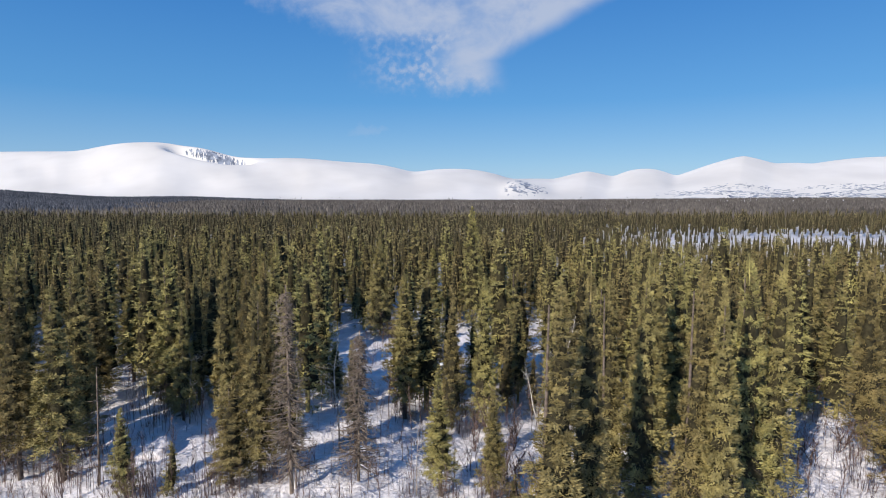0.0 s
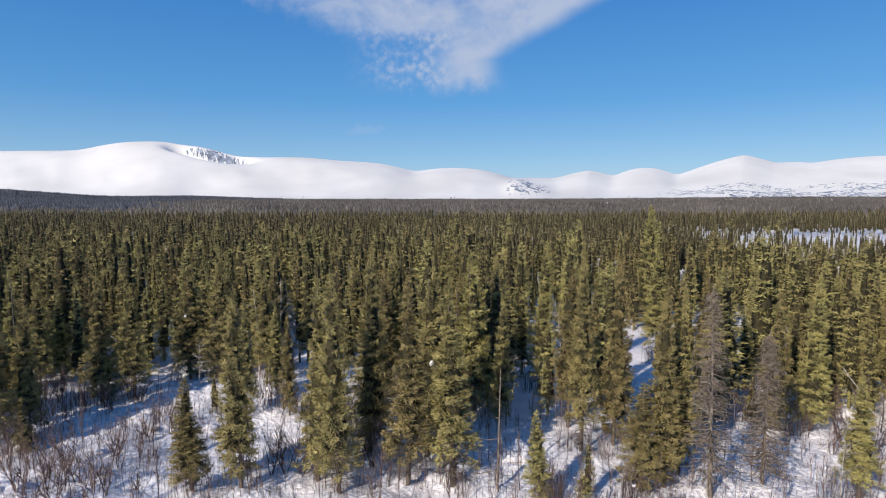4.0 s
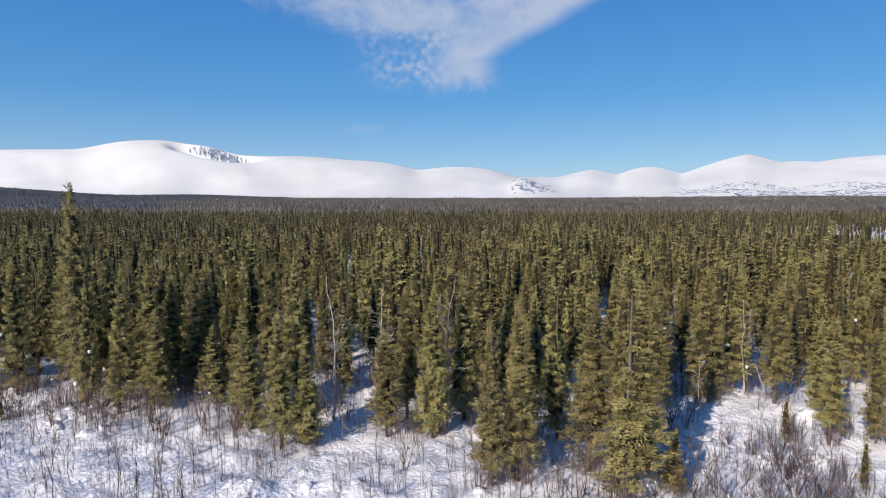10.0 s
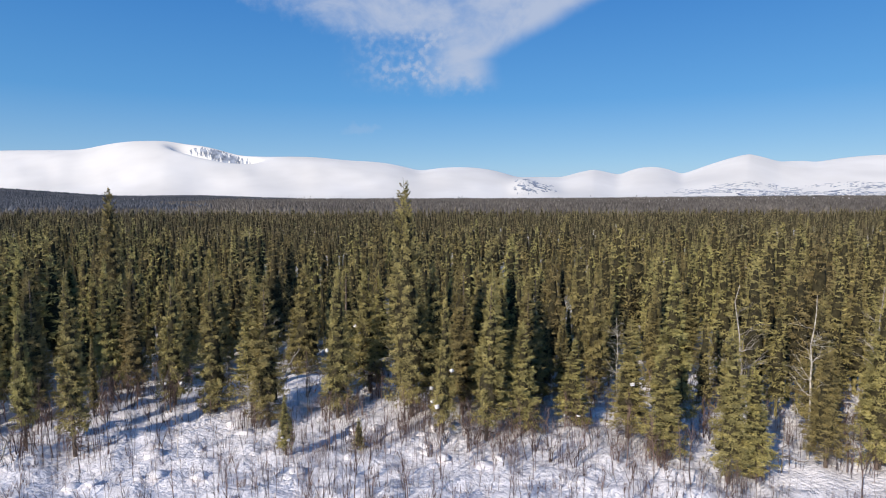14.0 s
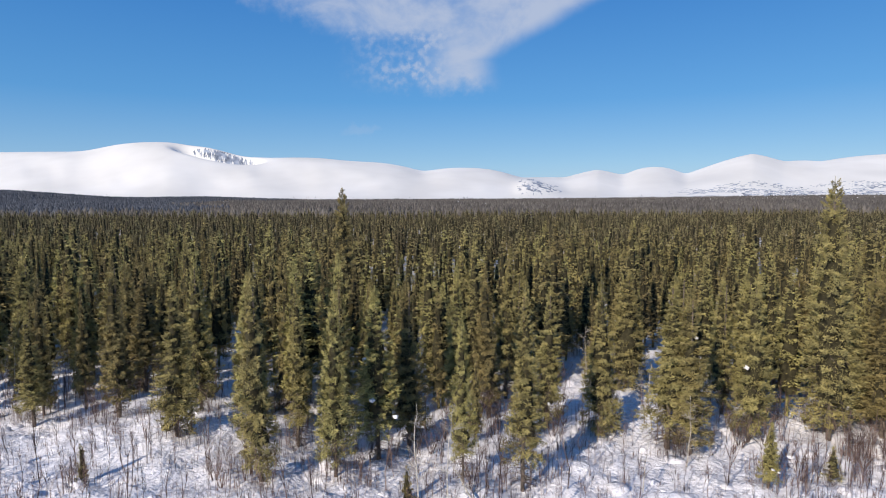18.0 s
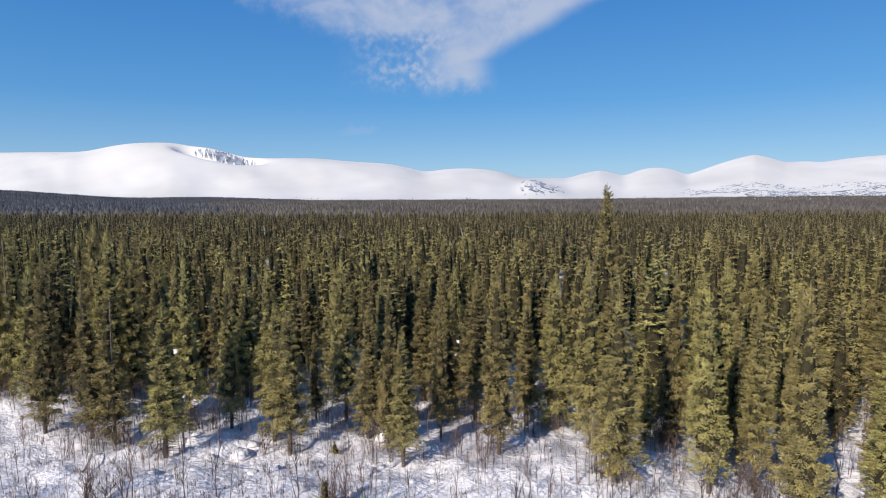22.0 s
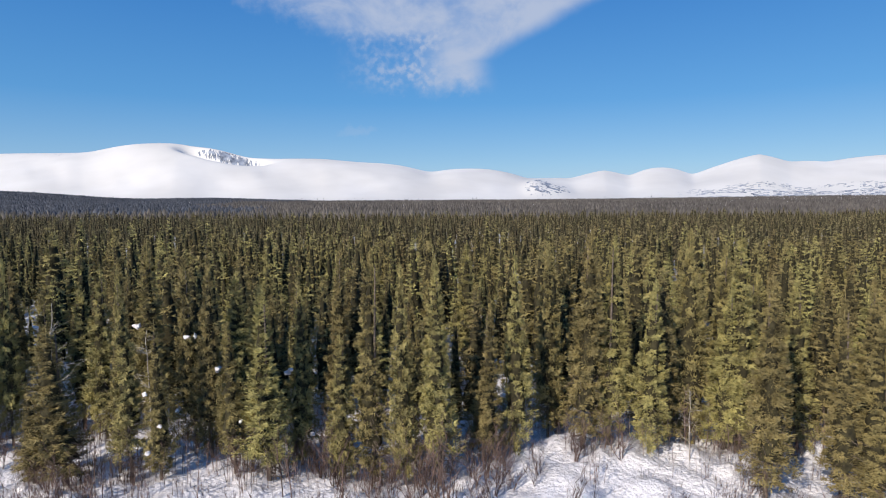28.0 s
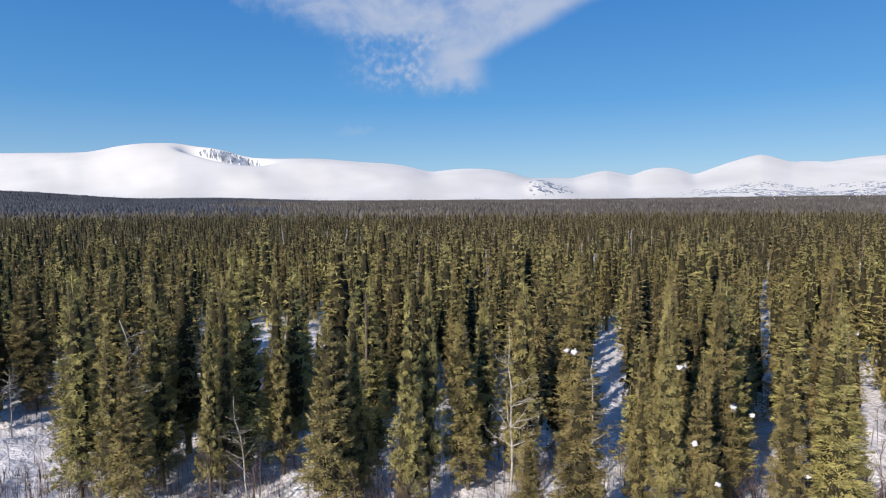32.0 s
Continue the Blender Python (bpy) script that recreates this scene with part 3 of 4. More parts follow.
STAND_10 = [
    (-225.0, 73.3, 13.4, 0.72), (-226.1, 71.9, 13.2, 0.83), (-228.1, 86.0, 6.9, 0.70), (-229.0, 79.5, 12.3, 1.01),
    (-229.0, 73.4, 12.4, 0.87), (-229.6, 72.0, 10.6, 0.84), (-230.3, 71.1, 11.7, 1.22), (-234.2, 76.4, 13.8, 0.86),
    (-234.9, 86.2, 11.8, 1.24), (-237.2, 74.3, 13.3, 0.81), (-237.5, 72.8, 12.5, 0.64), (-237.7, 78.8, 14.0, 0.99),
    (-240.8, 71.4, 9.8, 1.09), (-241.3, 75.4, 12.9, 0.91), (-242.6, 72.4, 10.6, 0.98), (-245.0, 73.2, 13.2, 1.14),
    (-247.6, 82.2, 13.0, 1.25), (-254.2, 89.5, 7.8, 1.04), (-258.4, 89.7, 11.6, 1.33),
]

# two beside the dead spruce, two at the west end, and three that stand far above the rest
OTHERS = [(-221.8, 76.4, 11.0, 1.0), (-219.2, 78.2, 11.6, 1.0), (-5.7, 33.0, 11.6, 0.9), (-7.1, 31.6, 12.0, 0.95), (-92.9, 53.9, 18.0, 1.55), (-130.7, 81.8, 18.1, 1.6), (8.0, 77.1, 16.4, 1.5)]
KINDS = []
for s in range(12):
    h, r = 11.0, 0.95 + 0.05 * (s % 5)
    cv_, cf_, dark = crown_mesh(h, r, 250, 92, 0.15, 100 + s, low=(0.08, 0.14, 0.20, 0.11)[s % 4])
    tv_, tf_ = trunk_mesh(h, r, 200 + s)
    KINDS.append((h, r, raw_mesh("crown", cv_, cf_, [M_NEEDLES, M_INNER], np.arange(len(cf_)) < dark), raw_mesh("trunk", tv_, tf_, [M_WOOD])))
SMALL = []
for s in range(4):
    h, r = 3.0, 0.5
    cv_, cf_, dark = crown_mesh(h, r, 60, 26, 0.17, 300 + s, low=0.05)
    tv_, tf_ = trunk_mesh(h, r, 320 + s, 3)
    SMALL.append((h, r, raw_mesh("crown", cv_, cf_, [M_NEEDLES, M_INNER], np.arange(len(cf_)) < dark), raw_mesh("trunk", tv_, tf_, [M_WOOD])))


BROAD = []
for s in range(2):
    h, r = 13.0, 2.1
    cv_, cf_, dark = crown_mesh(h, r, 360, 92, 0.17, 340 + s, low=0.06)
    tv_, tf_ = trunk_mesh(h, r, 350 + s)
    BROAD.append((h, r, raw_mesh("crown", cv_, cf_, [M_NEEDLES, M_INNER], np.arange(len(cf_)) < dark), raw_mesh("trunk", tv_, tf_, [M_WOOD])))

LOFTY = []
for s in range(2):
    h, r = 18.0, 1.9
    cv_, cf_, dark = crown_mesh(h, r, 330, 92, 0.18, 360 + s, low=0.08, shape=0.68)
    tv_, tf_ = trunk_mesh(h, r, 370 + s)
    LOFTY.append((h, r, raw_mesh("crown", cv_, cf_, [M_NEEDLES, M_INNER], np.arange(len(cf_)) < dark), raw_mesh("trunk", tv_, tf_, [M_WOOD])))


def snow_lump(seed, size):
    """A rounded, uneven lump of snow."""
    bm = bmesh.new()
    bmesh.ops.create_icosphere(bm, subdivisions=2, radius=size)
    for v in bm.verts:
        v.co *= 0.8 + 0.9 * noise.noise(v.co * (1.9 / size) + Vector((seed, 0, 0)))
        v.co.z *= 0.85
    for f in bm.faces:
        f.smooth = True
    me = bpy.data.meshes.new("snow_clump")
    bm.to_mesh(me)
    bm.free()
    me.materials.append(M_SNOW)
    return me


CLUMPS = [snow_lump(s, 0.16) for s in range(4)]


def spruce(x, y, h, r):
    small = h < 4.0
    kinds = SMALL if small else LOFTY if h > 15 else BROAD if r > 1.95 else KINDS
    h0, r0, crown, trunk = kinds[int(rng.integers(len(kinds)))]
    root = new("spruce_sapling" if small else "spruce")
    root.matrix_world = Matrix.LocRotScale((x, y, float(ground_z(x, y))), Euler((rng.normal(0, 0.015), rng.normal(0, 0.015), rng.random() * 6.28)), (r / r0, r / r0, h / h0))
    part("trunk", trunk, root)
    part("crown", crown, root)
    if not small and rng.random() < 0.14:
        for q in range(int(rng.integers(1, 4))):
            k, a = rng.uniform(0.12, 0.6), rng.uniform(3.4, 5.9) - root.rotation_euler.z
            lump = part("snow_clump", CLUMPS[int(rng.integers(4))], root, "lump of old snow caught on a bough")
            e = crown_radius(k, r0, 0.8) * 0.96
            lump.location, lump.scale = (e * math.cos(a), e * math.sin(a), k * h0), (rng.uniform(0.6, 1.6) * r0 / r, rng.uniform(0.6, 1.6) * r0 / r, rng.uniform(0.8, 1.4))
    if small:
        return tagged(root, "small young spruce standing out of the snow", "tree", "spruce saplings")
    if h > 15:
        return tagged(root, "very tall narrow spruce above the canopy", "tree", "spruces")
    if r / h > 0.145:
        return tagged(root, "broad dense olive-green spruce in snow", "tree", "spruces")
    return tagged(root, "slender olive-green spruce standing in snow", "tree", "spruces")


PLACED = []
for stand in (OTHERS, STAND_1, STAND_2, STAND_3, STAND_4, STAND_5, STAND_6, STAND_7, STAND_8, STAND_9, STAND_10):
    for x, y, h, r in stand:
        spruce(x, y, h, r * 1.26)
        PLACED.append((x, y))

# ---- the wood behind ----
def scatter(lo_x, hi_x, lo_y, hi_y, gap):
    """Points at about one to a square of that size, shaken."""
    ax, ay = np.meshgrid(np.arange(lo_x, hi_x, gap), np.arange(lo_y, hi_y, gap))
    p = np.stack([ax.ravel(), ay.ravel()], 1)
    return p + rng.uniform(-0.48, 0.48, p.shape) * gap


def cone_tree(h, r, tiers, sides, r1):
    """A spruce far off: ragged skirts on one another."""
    pieces = []
    for q in range(tiers):
        k0, k1 = q / tiers * 0.95 + 0.06, min(1.0, (q + 1.7) / tiers * 0.95 + 0.06)
        a = (np.arange(sides) + r1.random()) * 2 * np.pi / sides
        rad = r * (1 - k0 * 0.88) * (0.7 + 0.6 * r1.random(sides))
        v = np.concatenate([np.stack([rad * np.cos(a), rad * np.sin(a), h * (k0 + r1.normal(0, 0.02, sides))], 1), [[0, 0, h * k1]]])
        pieces.append((v, np.array([(j, (j + 1) % sides, sides) for j in range(sides)])))
    return joined(pieces)


def plant(name, points, kinds, heights, widths, mat, label, zs=None):
    """Many trees as one object."""
    vs, fs, tints, inner, base = [], [], [], [], 0
    pick = rng.integers(len(kinds), size=len(points))
    spin = rng.random(len(points)) * 6.28
    zs = ground_z(points[:, 0], points[:, 1]) if zs is None else zs
    for q, (kv, kf, *dark) in enumerate(kinds):
        sel = np.where(pick == q)[0]
        c, s = np.cos(spin[sel])[:, None], np.sin(spin[sel])[:, None]
        x = (kv[None, :, 0] * c - kv[None, :, 1] * s) * widths[sel, None] + points[sel, 0, None]
        y = (kv[None, :, 0] * s + kv[None, :, 1] * c) * widths[sel, None] + points[sel, 1, None]
        z = kv[None, :, 2] * heights[sel, None] + zs[sel, None]
        vs.append(np.stack([x, y, z], 2).reshape(-1, 3))
        fs.append((kf[None] + (np.arange(len(sel)) * len(kv))[:, None, None]).reshape(-1, 3) + base)
        tints.append(np.repeat(rng.random(len(sel)), len(kv)))
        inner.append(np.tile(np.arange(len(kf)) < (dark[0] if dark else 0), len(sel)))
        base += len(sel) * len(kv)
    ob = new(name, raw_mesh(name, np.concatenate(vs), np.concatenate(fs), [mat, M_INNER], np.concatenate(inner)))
    own = ob.data.attributes.new("tint", "FLOAT", "POINT")
    own.data.foreach_set("value", np.concatenate(tints).astype(np.float32))
    return tagged(ob, label, "wood", kind="stuff")


near_xy = np.array(PLACED)


def clear_of(p, gap):
    d = np.stack([np.hypot(p[:, 0] - x, p[:, 1] - y) for x, y in near_xy]).min(0)
    return p[d > gap]


# narrow open lanes that run back from the edge
LANES = [(-189, 71, -205, 112), (-213, 78, -202, 115), (-108, 52, -90, 86), (-42, 40, -20, 79), (-71, 46, -79, 84), (-2, 35, -8, 72), (-40, 42, -34, 77), (-137, 58, -144, 91), (-15, 39, -6, 69), (-178, 70, -168, 94)]


def low_growth(p):
    """Trees stay short on the wet ground to the east."""
    wet = smooth(p[:, 0] - 0.25 * (p[:, 1] - 100), 20, 50) * smooth(p[:, 1], 85, 120) * (1 - smooth(p[:, 1], 240, 300))
    return 1 - 0.42 * wet


def glade(p):
    """True in the open places of the wood."""
    bog = ((((p[:, 0] - 192) / 93) ** 2 + ((p[:, 1] - 235) / 30) ** 2) < 1) | ((p[:, 0] > 105) & (np.abs(p[:, 1] - 225 + 8 * np.sin(p[:, 0] / 17)) < 10) & (vnoise(p[:, 0] / 22, p[:, 1] / 16, 33) > 0.52))
    bog &= rng.random(len(p)) < 0.92
    small = vnoise(p[:, 0] / 16 + 3, p[:, 1] / 16, 31) > 0.74
    lanes = np.zeros(len(p), bool)
    for x0, y0, x1, y1 in LANES:
        k = np.clip(((p[:, 0] - x0) * (x1 - x0) + (p[:, 1] - y0) * (y1 - y0)) / ((x1 - x0) ** 2 + (y1 - y0) ** 2), 0, 1)
        lanes |= np.hypot(p[:, 0] - x0 - k * (x1 - x0), p[:, 1] - y0 - k * (y1 - y0)) < 1.7
    return bog | lanes | (small & (p[:, 1] < 130))


def stand_kind(seed, boughs, needles, size, rings, sides):
    """A spruce of the close wood, one high and one wide."""
    r1 = np.random.default_rng(seed)
    shape = 0.68 + 0.4 * r1.random()
    v, f = joined([core(11.0, 1.05, rings, sides, r1, shape, 0.18, 0.44), sprays(11.0, 1.05, boughs, needles, size, r1, shape, 0.10, 0.68), tube([(0, 0, -0.5), (0, 0, 2.5)], [0.12, 0.1], 4)])
    return v / [1.05, 1.05, 11.0], f, (rings - 1) * sides * 2


def stand_sizes(count):
    hs = rng.normal(10.3, 2.0, count).clip(4.5, 14.8)
    return hs, hs * rng.normal(0.128, 0.022, count).clip(0.08, 0.19)


p = scatter(-345, 125, 34, 178, 3.15)
back = p[:, 1] - wood_edge(p[:, 0])
p = p[(back > 8.5) & ~glade(p) & (np.abs(p[:, 0] + 110) < 95 + 0.95 * (p[:, 1] + 40))]
p = clear_of(p, 2.1)
back = p[:, 1] - wood_edge(p[:, 0])
front = p[back < 27]
edge = np.argsort(front[:, 1] - wood_edge(front[:, 0]))[:55]
for x, y in front[edge]:
    h = min(14.0, max(6.5, float(rng.normal(10.6, 1.6))))
    spruce(float(x), float(y), h, h * float(rng.normal(0.125, 0.015)))
front = np.delete(front, edge, 0)
out = p[back >= 82]
hs, ws = stand_sizes(len(front))
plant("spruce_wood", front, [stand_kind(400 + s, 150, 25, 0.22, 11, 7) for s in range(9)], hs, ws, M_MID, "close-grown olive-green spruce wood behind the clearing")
rear = p[(back >= 27) & (back < 82)]
hs, ws = stand_sizes(len(rear))
hs = hs * low_growth(rear)
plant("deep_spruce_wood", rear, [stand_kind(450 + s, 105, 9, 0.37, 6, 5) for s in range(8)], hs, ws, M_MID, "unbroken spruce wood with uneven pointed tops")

def far_kind(seed):
    """A spruce far off: a slim dark cone in a coat of coarse slivers, one high and one wide."""
    r1 = np.random.default_rng(seed)
    shape = 0.8 + 0.4 * r1.random()
    v, f = joined([core(11.0, 1.05, 3, 4, r1, shape, 0.3, 0.42), sprays(11.0, 1.05, 75, 1, 0.75, r1, shape, 0.32, 0.85)])
    return v / [1.05, 1.05, 11.0], f, 2 * 4 * 2


far_kinds = [far_kind(500 + s) for s in range(8)]
p = scatter(-560, 380, 170, 420, 4.2)
p = p[~glade(p) & (np.abs(p[:, 0] + 110) < 130 + 0.82 * p[:, 1])]
p = np.concatenate([p, out])
hs = rng.normal(9.4, 1.7, len(p)).clip(4.5, 13.0) * low_growth(p)
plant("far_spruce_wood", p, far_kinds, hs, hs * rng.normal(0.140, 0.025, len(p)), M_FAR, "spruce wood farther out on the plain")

dist_kinds = [cone_tree(1.0, 1.0, 2, 5, np.random.default_rng(600 + s)) for s in range(5)]
rings = []
d = 400.0
while d < 3350:
    count = int(d * 1.95 / 3.0)
    b = rng.uniform(-1.0, 0.95, count)
    dd = d * rng.uniform(1, 1.05, count)
    rings.append(np.stack([-110 + b * dd, 15 + dd], 1))
    d *= 1.05
p = np.concatenate(rings)
# western trees beyond 620 m take the haze-blue colour of the hill wood too
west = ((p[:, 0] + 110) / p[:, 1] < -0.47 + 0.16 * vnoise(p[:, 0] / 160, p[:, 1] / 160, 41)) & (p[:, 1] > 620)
haze_west, p = p[west], p[~west]
hs = rng.normal(8.6, 1.6, len(p)).clip(4, 13)
plant("distant_wood", p, dist_kinds, hs, hs * rng.normal(0.34, 0.06, len(p)), M_DIST, "dark mixed wood covering the plain to the fells, greyed by painted haze")


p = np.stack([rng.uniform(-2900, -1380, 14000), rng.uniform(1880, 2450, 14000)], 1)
p = np.concatenate([p, np.stack([rng.uniform(-1800, -800, 7000), rng.uniform(2550, 3000, 7000)], 1), haze_west])
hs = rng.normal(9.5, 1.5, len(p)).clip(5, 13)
plant("hill_wood", p, dist_kinds, hs, hs * 0.5, M_HILL, "dark wood covering a low hill, distance haze put into its blue")

# the tree line: stragglers up the lowest slopes
b = rng.uniform(-0.85, 0.95, 5200)
r_ = rng.gamma(1.6, 0.035, 5200).clip(0, 0.22)
keep = vnoise(b * 26, r_ * 30, 61) + np.where(b > 0.38, 0.12, np.where(b < -0.05, 0.09, 0.0)) > 0.5 + r_ * 1.2
b, r_ = b[keep], r_[keep]
dd = 3250 + (RIDGE - 3250) * r_
hs = rng.normal(7.5, 1.8, len(b)).clip(3, 12)
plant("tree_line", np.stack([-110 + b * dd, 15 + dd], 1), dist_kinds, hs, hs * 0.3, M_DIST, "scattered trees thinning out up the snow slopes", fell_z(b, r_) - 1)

# ---- birches, dead trees and brush ----
BIRCHES = [
    (-220.5, 71.2, 10.6),
    (-241.7, 73.4, 10.8),
    (-244.5, 88.5, 6.0),
    (-255.8, 83.0, 5.1),
    (-37.1, 51.8, 8.1),
    (-66.7, 46.5, 10.8),
    (-119.6, 44.8, 5.6),
    (-70.5, 48.1, 11.3),
    (-4.8, 31.0, 7.8),
    (-36.4, 52.8, 7.0),
    (11.4, 33.8, 9.9),
    (2.4, 30.2, 4.7),
    (-181.8, 71.6, 4.3),
    (-104.9, 57.1, 3.8),
    (-101.0, 54.2, 4.6),
    (-107.5, 54.9, 4.0),
    (-108.1, 47.4, 3.8),
    (-26.7, 60.6, 6.1),
    (-61.8, 47.0, 11.1),
    (-29.2, 36.3, 6.0),
    (-41.8, 49.7, 4.5),
    (-189.1, 70.2, 3.2),
    (-121.2, 46.1, 5.9),
    (-172.5, 58.7, 4.2),
]
SNAGS = [
    (-4.9, 30.4, 12.4),
    (-16.9, 31.7, 7.3),
    (-69.3, 45.0, 3.5),
    (-1.2, 31.8, 9.3),
]


def limb(r1, start, way, ln, width, bits=4, sides=4):
    """A crooked limb that grows upwards towards its tip."""
    p, w = [np.array(start, float)], np.array(way, float)
    for q in range(bits):
        w = w + r1.normal(0, 0.22, 3) + [0, 0, 0.10]
        w /= np.linalg.norm(w)
        p.append(p[-1] + w * ln / bits)
    return np.array(p), tube(p, np.linspace(width, width * 0.3, len(p)), sides)


def birch_meshes(h, seed):
    r1 = np.random.default_rng(seed)
    z = np.linspace(-0.3, h, 11)
    sway = np.cumsum(r1.normal(0, 0.014 * h, (11, 2)), 0) * np.linspace(0, 1, 11)[:, None]
    stem = np.concatenate([sway, z[:, None]], 1)
    boughs = []
    for q in range(13):
        k = 0.35 + 0.6 * r1.random()
        at = stem[int(k * 10)]
        a = r1.random() * 6.28
        p, b = limb(r1, at, (np.cos(a), np.sin(a), 0.55), h * 0.24 * (1.25 - k), 0.0036 * h * (1.3 - k))
        boughs.append(b)
        for e in range(5):
            c = p[1 + e % 4]
            a2 = a + r1.normal(0, 0.9)
            boughs.append(limb(r1, c, (np.cos(a2), np.sin(a2), 0.2), h * 0.09, 0.010, 2, 3)[1])
    return raw_mesh("trunk", *tube(stem, 0.0075 * h * (1.12 - 0.9 * z / h), 7), [M_BIRCH]), raw_mesh("bare_crown", *joined(boughs), [M_BIRCH])


def snag_meshes(h, seed, bare):
    r1 = np.random.default_rng(seed)
    z = np.linspace(-0.3, h, 8)
    stem = tube(np.stack([0.02 * z, 0 * z, z], 1), 0.0095 * h * (1.1 - 0.8 * z / h), 7)
    twigs = []
    for q in range(14 if bare else 360):
        k = 0.10 + 0.87 * r1.random() ** 0.9
        a, ln = r1.random() * 6.28, (0.25 + (1 - k) * 2.1) * (0.4 + 0.7 * r1.random())
        c, d = np.array([np.cos(a), np.sin(a), 0]), np.array([-np.sin(a), np.cos(a), 0])
        at = np.array([0.02 * k * h, 0, k * h])
        p = [at, at + c * ln * 0.55 - [0, 0, 0.12 * ln], at + c * ln - [0, 0, 0.08 * ln]]
        twigs.append(tube(p, [0.034, 0.024, 0.010], 3))
        for e in range(0 if bare else 5):
            f = p[1] + (p[2] - p[1]) * r1.uniform(-0.6, 1)
            twigs.append(tube([f, f + d * r1.normal(0, 0.28) + c * 0.12 - [0, 0, r1.uniform(0.05, 0.4)]], [0.014, 0.005], 3))
    return raw_mesh("trunk", *stem, [M_DEAD]), raw_mesh("dry_crown", *joined(twigs), [M_DEAD])


def two_part(name, x, y, meshes, names, label, category, group):
    root = new(name)
    root.matrix_world = Matrix.LocRotScale((x, y, float(ground_z(x, y))), Euler((0, 0, rng.random() * 6.28)), (1, 1, 1))
    for nm, me in zip(names, meshes):
        tagged(part(nm, me, root), kind="stuff" if nm in ("bare_crown", "dry_crown") else "")
    return tagged(root, label, category, group)


for q, (x, y, h) in enumerate(BIRCHES):
    two_part("birch", x, y, birch_meshes(max(h, 2.0), 700 + q), ("trunk", "bare_crown"), "leafless pale birch with a crooked trunk", "tree", "birches")
for q in range(26):
    x = rng.uniform(-262, 28)
    y = float(wood_edge(x)) + rng.uniform(1, 30)
    two_part("birch", x, y, birch_meshes(rng.uniform(3.5, 8.5), 740 + q), ("trunk", "bare_crown"), "slim leafless birch among the spruces", "tree", "birches")
for q, (x, y, h) in enumerate(SNAGS):
    bare = q in (1, 2)
    two_part("dead_spruce", x, y, snag_meshes(h, 780 + q, bare), ("trunk", "dry_crown"), "bare dead pole standing in the snow" if bare else "dead grey spruce with bare drooping twigs", "tree", "dead spruces")


def sprout(seed):
    """A leafless sapling, one high."""
    r1 = np.random.default_rng(seed)
    z = np.linspace(-0.05, 1, 4)
    stem = np.stack([np.cumsum(r1.normal(0, 0.035, 4)), np.cumsum(r1.normal(0, 0.035, 4)), z], 1)
    out = [tube(stem, [0.010, 0.008, 0.005, 0.002], 3)]
    for q in range(9):
        k = 0.25 + 0.65 * r1.random()
        a, ln = r1.random() * 6.28, 0.34 * (1.2 - k)
        c = np.array([np.interp(k, z, stem[:, 0]), np.interp(k, z, stem[:, 1]), k])
        out.append(tube([c, c + [np.cos(a) * ln * 0.42, np.sin(a) * ln * 0.42, ln]], [0.005, 0.002], 3))
    return joined(out)


def thicket(seed):
    """A bush of many thin upright stems, one high."""
    r1 = np.random.default_rng(seed)
    out = []
    for q in range(10):
        x, y = r1.normal(0, 0.16, 2)
        top = 0.5 + 0.5 * r1.random()
        lean = r1.normal(0, 0.10, 2)
        c = np.array([x + lean[0], y + lean[1], top])
        out.append(tube([[x, y, -0.08], [x + lean[0] * 0.3, y + lean[1] * 0.3, top * 0.5], c], [0.006, 0.005, 0.002], 3))
        for e in range(3):
            k = 0.35 + 0.55 * r1.random()
            a2 = r1.random() * 6.28
            s0 = np.array([x + lean[0] * k, y + lean[1] * k, top * k])
            out.append(tube([s0, s0 + [0.10 * np.cos(a2), 0.10 * np.sin(a2), 0.13]], [0.0035, 0.0015], 3))
    return joined(out)


p = scatter(-285, 50, 4, 100, 0.92)
back = p[:, 1] - wood_edge(p[:, 0])
thick = vnoise(p[:, 0] / 9, p[:, 1] / 7, 51) + rng.uniform(-0.3, 0.3, len(p))
p = p[(back > -21) & (back < 14) & (thick > np.where(back < 2, 0.24, 0.6))]
hs = rng.gamma(3.0, 0.5, len(p)).clip(0.4, 4.2)
plant("saplings", p, [sprout(800 + s) for s in range(12)], hs, hs, M_TWIG, "thin leafless birch saplings sticking out of snow")
def tussock(seed):
    """Twig ends that just come through the snow, one high."""
    r1 = np.random.default_rng(seed)
    out = []
    for q in range(6):
        x, y = r1.normal(0, 0.3, 2)
        out.append(tube([[x, y, -0.2], [x + r1.normal(0, 0.3), y + r1.normal(0, 0.3), 0.5 + 0.5 * r1.random()]], [0.03, 0.012], 3))
    return joined(out)


p = scatter(-285, 50, 4, 100, 1.3)
back = p[:, 1] - wood_edge(p[:, 0])
p = p[(back > -21) & (back < 8) & (vnoise(p[:, 0] / 5, p[:, 1] / 5, 53) > 0.42)]
hs = rng.uniform(0.25, 0.75, len(p))
plant("twig_ends", p, [tussock(860 + s) for s in range(8)], hs, hs, M_TWIG, "dark twig ends poking through the snow")

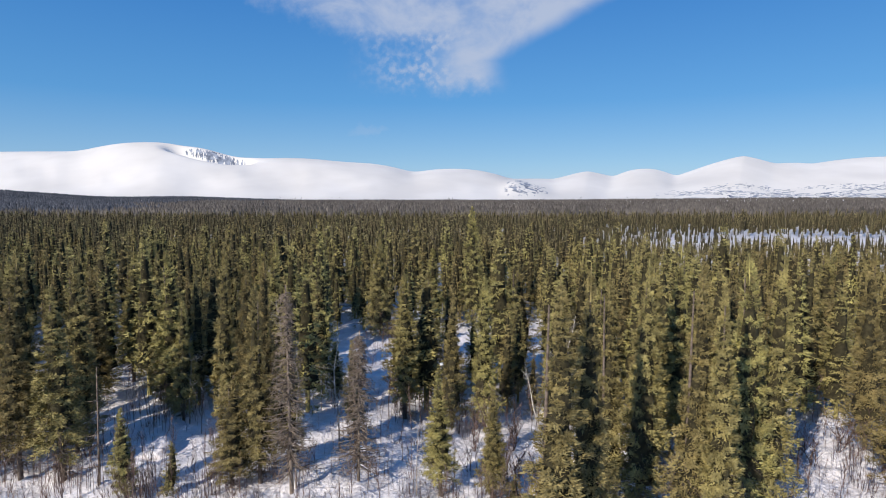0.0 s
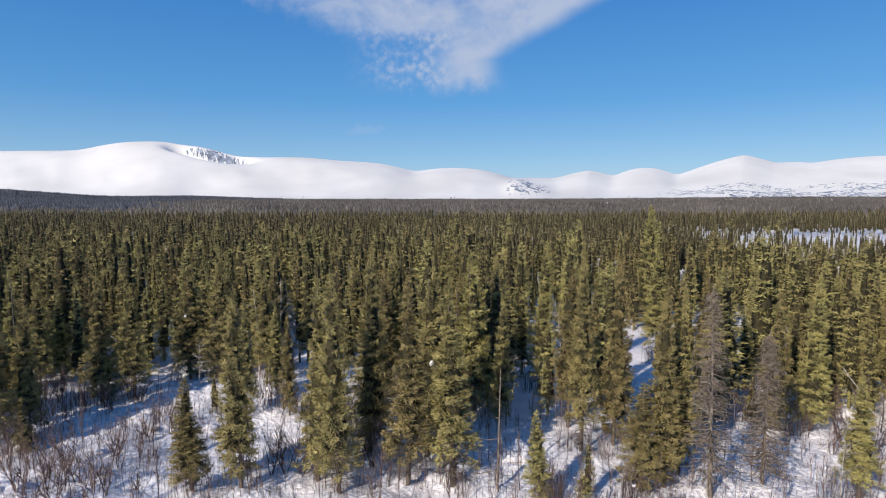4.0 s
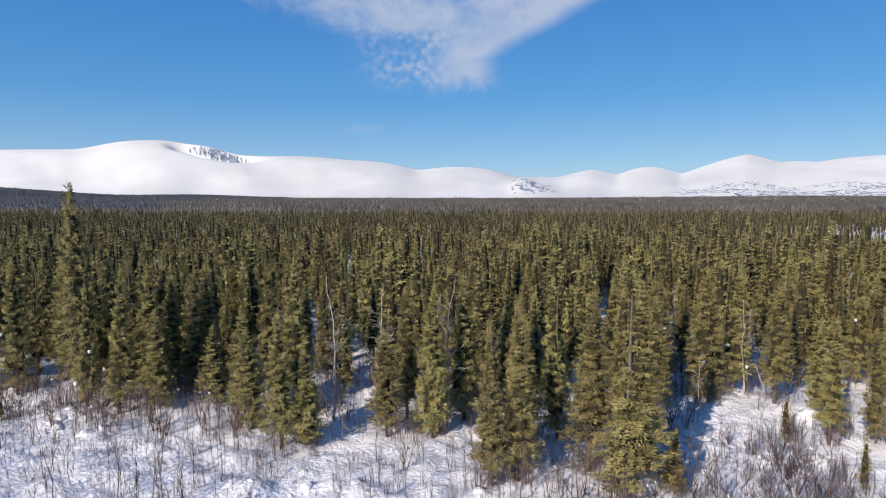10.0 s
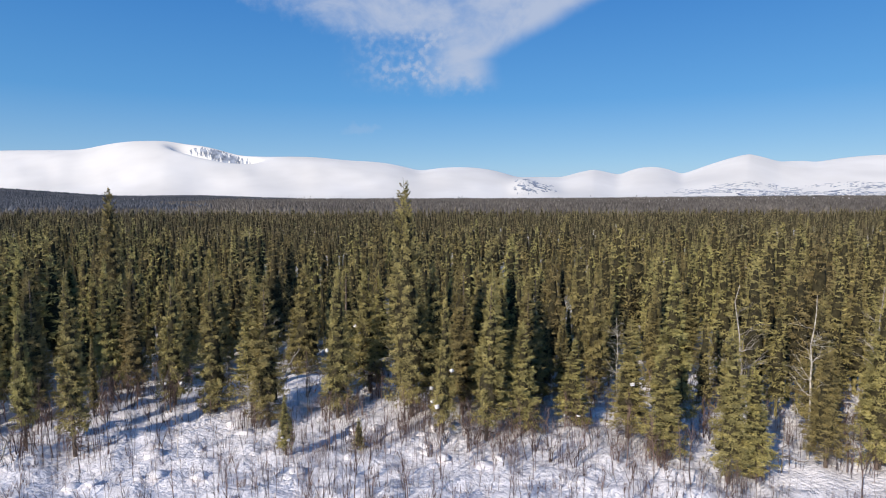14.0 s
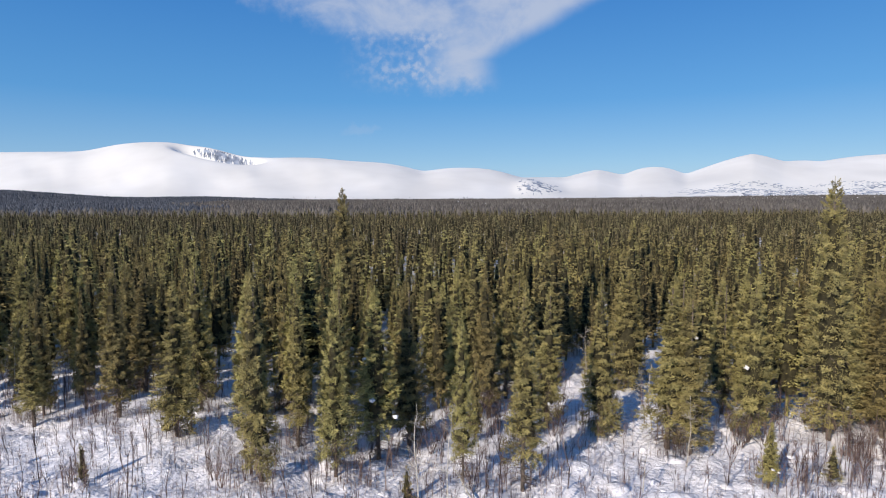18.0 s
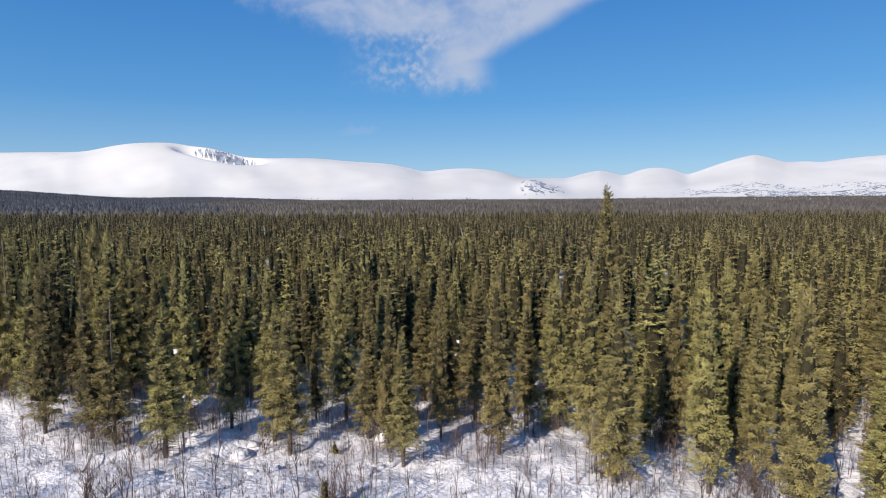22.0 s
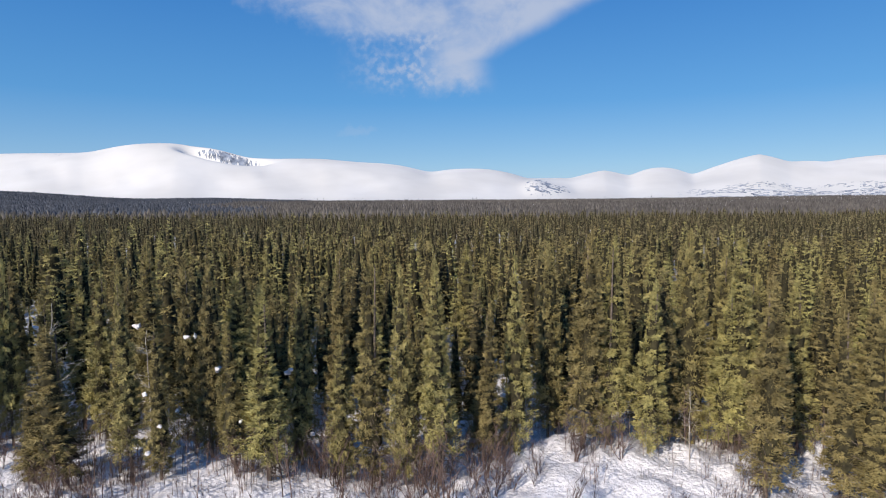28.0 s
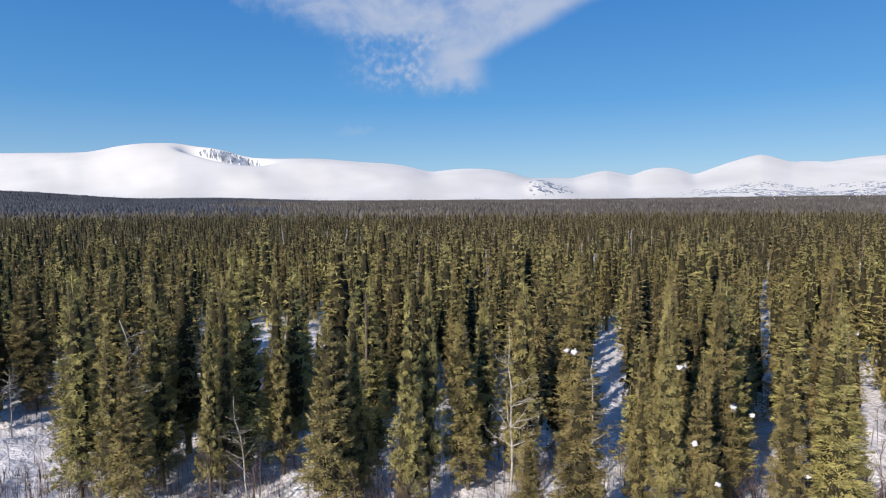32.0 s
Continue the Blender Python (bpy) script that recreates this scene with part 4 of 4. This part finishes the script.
def shrub(seed):
    """A leafless willow: a few stems that fork twice into a loose crown, one high."""
    r1 = np.random.default_rng(seed)
    out = []
    for q in range(4):
        a = r1.random() * 6.28
        stem, mesh = limb(r1, (0.03 * np.cos(a), 0.03 * np.sin(a), -0.04), (0.28 * np.cos(a), 0.28 * np.sin(a), 1), 0.62 + 0.3 * r1.random(), 0.011, 4, 3)
        out.append(mesh)
        for e in range(6):
            a2 = r1.random() * 6.28
            fork, mesh = limb(r1, stem[1 + e % 4], (0.6 * np.cos(a2), 0.6 * np.sin(a2), 0.8), 0.30 * (0.6 + 0.6 * r1.random()), 0.006, 2, 3)
            out.append(mesh)
            for g in range(3):
                a3 = r1.random() * 6.28
                out.append(tube([fork[1 + g % 2], fork[1 + g % 2] + [0.07 * np.cos(a3), 0.07 * np.sin(a3), 0.11]], [0.003, 0.0014], 3))
    return joined(out)


p = scatter(-285, 50, 4, 100, 1.5)
back = p[:, 1] - wood_edge(p[:, 0])
patch = vnoise(p[:, 0] / 7 + 40, p[:, 1] / 5, 71) + 0.25 * vnoise(p[:, 0] / 22, p[:, 1] / 22, 72) + rng.uniform(-0.12, 0.12, len(p))
p = p[(back > -20) & (back < 9) & (p[:, 0] > -228) & (patch > np.where(back < 1, 0.93, 0.84))]
hs = rng.normal(2.7, 0.7, len(p)).clip(1.2, 4.4)
plant("willow_scrub", p, [shrub(880 + s) for s in range(10)], hs, hs, M_TWIG, "reddish-brown leafless willow scrub in patches on the snow")

p = scatter(-285, 60, 20, 130, 4.2)
back = p[:, 1] - wood_edge(p[:, 0])
p = p[(back > 3) & (back < 40) & (vnoise(p[:, 0] / 13, p[:, 1] / 13, 52) > 0.45)]
feet = np.repeat(near_xy, 4, 0) + rng.normal(0, 1.1, (4 * len(near_xy), 2))
open_p = scatter(-285, 60, 4, 100, 1.9)
open_back = open_p[:, 1] - wood_edge(open_p[:, 0])
open_p = open_p[(open_back > -20) & (open_back < 5) & (vnoise(open_p[:, 0] / 8, open_p[:, 1] / 5, 58) > 0.58)]
p = np.concatenate([p, feet, open_p])
hs = rng.normal(2.3, 0.7, len(p)).clip(1.0, 4.2)
hs[-len(open_p):] *= 0.62
plant("brush", p, [thicket(830 + s) for s in range(8)], hs, hs, M_TWIG, "brown leafless brush between the spruce trunks")


# ---- snow mounds, leaning and fallen trunks ----
def mound(seed, size):
    """A drift heaped over a stump or boulder."""
    bm = bmesh.new()
    bmesh.ops.create_icosphere(bm, subdivisions=4, radius=1.0)
    for v in bm.verts:
        k = 1 + 0.35 * noise.noise(v.co * 1.4 + Vector((seed * 3.1, 0, 0))) + 0.12 * noise.noise(v.co * 4.0 + Vector((0, seed, 0)))
        v.co = Vector((v.co.x * k * size, v.co.y * k * size, max(v.co.z, -0.35) * k * size * 0.7))
    for f in bm.faces:
        f.smooth = True
    me = bpy.data.meshes.new("snow_mound")
    bm.to_mesh(me)
    bm.free()
    me.materials.append(M_SNOW)
    return me


MOUNDS = [(-50.1, 38.5, 1.2), (-15.3, 35.8, 1.0), (11.5, 46.0, 1.3), (12.6, 44.0, 0.9), (-34.5, 47.0, 0.7), (-101.0, 55.5, 1.0), (-152.0, 62.0, 0.7), (-118.5, 57.0, 0.6), (-195.0, 70.0, 0.8)]
for q, (x, y, size) in enumerate(MOUNDS):
    ob = new("snow_mound", mound(q, size))
    ob.location = (x, y, float(ground_z(x, y)) + 0.1 * size)
    tagged(ob, "rounded mound of drifted snow at the wood's edge", "snow mound", "snow mounds")


def lying_trunk(x, y, ln, turn, lift, seed):
    """A slim fallen stem, one end on the snow."""
    r1 = np.random.default_rng(seed)
    root = new("fallen_trunk")
    t = np.linspace(0, 1, 9)
    c, s_ = math.cos(radians(turn)), math.sin(radians(turn))
    px, py = x + c * t * ln, y + s_ * t * ln
    pz = ground_z(px, py) + 0.05 + lift * t + 0.12 * np.sin(t * 3.1)
    p = np.stack([px, py, pz], 1) + r1.normal(0, 0.03, (9, 3))
    part("stem", raw_mesh("stem", *tube(p, np.linspace(0.075, 0.025, 9), 6), [M_BIRCH]), root)
    bits = []
    for q in range(9):
        a = p[int(r1.integers(3, 8))]
        bits.append(limb(r1, a, r1.normal(0, 0.5, 3) + [0, 0, 0.7], 0.9, 0.014, 3, 3)[1])
    tagged(part("bare_crown", raw_mesh("bare_crown", *joined(bits), [M_BIRCH]), root), kind="stuff")
    return tagged(root, "slim pale birch stem bent down over the snow", "fallen tree", "fallen birches")


for q, (x, y, ln, turn, lift) in enumerate([(-35.8, 50.8, 6.5, 78, 4.5), (-34.0, 51.5, 5.0, 40, 1.6), (-26.4, 44.6, 4.5, 150, 0.3), (-55.5, 39.0, 4.0, 25, 0.2), (-118.0, 44.6, 3.5, 110, 1.2), (-104.4, 57.4, 3.4, 65, 2.6), (-170.8, 58.0, 3.8, 100, 1.4), (10.8, 36.5, 5.5, 95, 4.2)]):
    lying_trunk(x, y, ln, turn, lift, 930 + q)


# ---- rounded lumps of crusted snow in the clearing ----
def hump(seed):
    """A lump of settled snow, one across."""
    bm = bmesh.new()
    bmesh.ops.create_icosphere(bm, subdivisions=2, radius=0.5)
    for v in bm.verts:
        k = 1 + 0.5 * noise.noise(v.co * 3.0 + Vector((seed * 2.3, 0, 0)))
        v.co = Vector((v.co.x * k, v.co.y * k, max(v.co.z, -0.25) * k))
    bmesh.ops.triangulate(bm, faces=bm.faces)
    bm.verts.index_update()
    out = np.array([v.co[:] for v in bm.verts]), np.array([[v.index for v in f.verts] for f in bm.faces])
    bm.free()
    return out


p = scatter(-285, 50, 4, 100, 1.5)
back = p[:, 1] - wood_edge(p[:, 0])
p = p[(back > -20) & (back < 7) & (vnoise(p[:, 0] / 6, p[:, 1] / 6, 57) + rng.uniform(-0.25, 0.25, len(p)) > 0.70)]
ws = rng.gamma(4.0, 0.17, len(p)).clip(0.3, 1.4)
humps = plant("snow_humps", p, [hump(s) for s in range(8)], ws * rng.uniform(0.25, 0.55, len(p)), ws, M_SNOW, "rounded lumps of crusted snow over buried brush")
humps.data.polygons.foreach_set("use_smooth", np.ones(len(humps.data.polygons), bool))
tagged(humps, "rounded lumps of crusted snow over buried brush", "snow", kind="stuff")
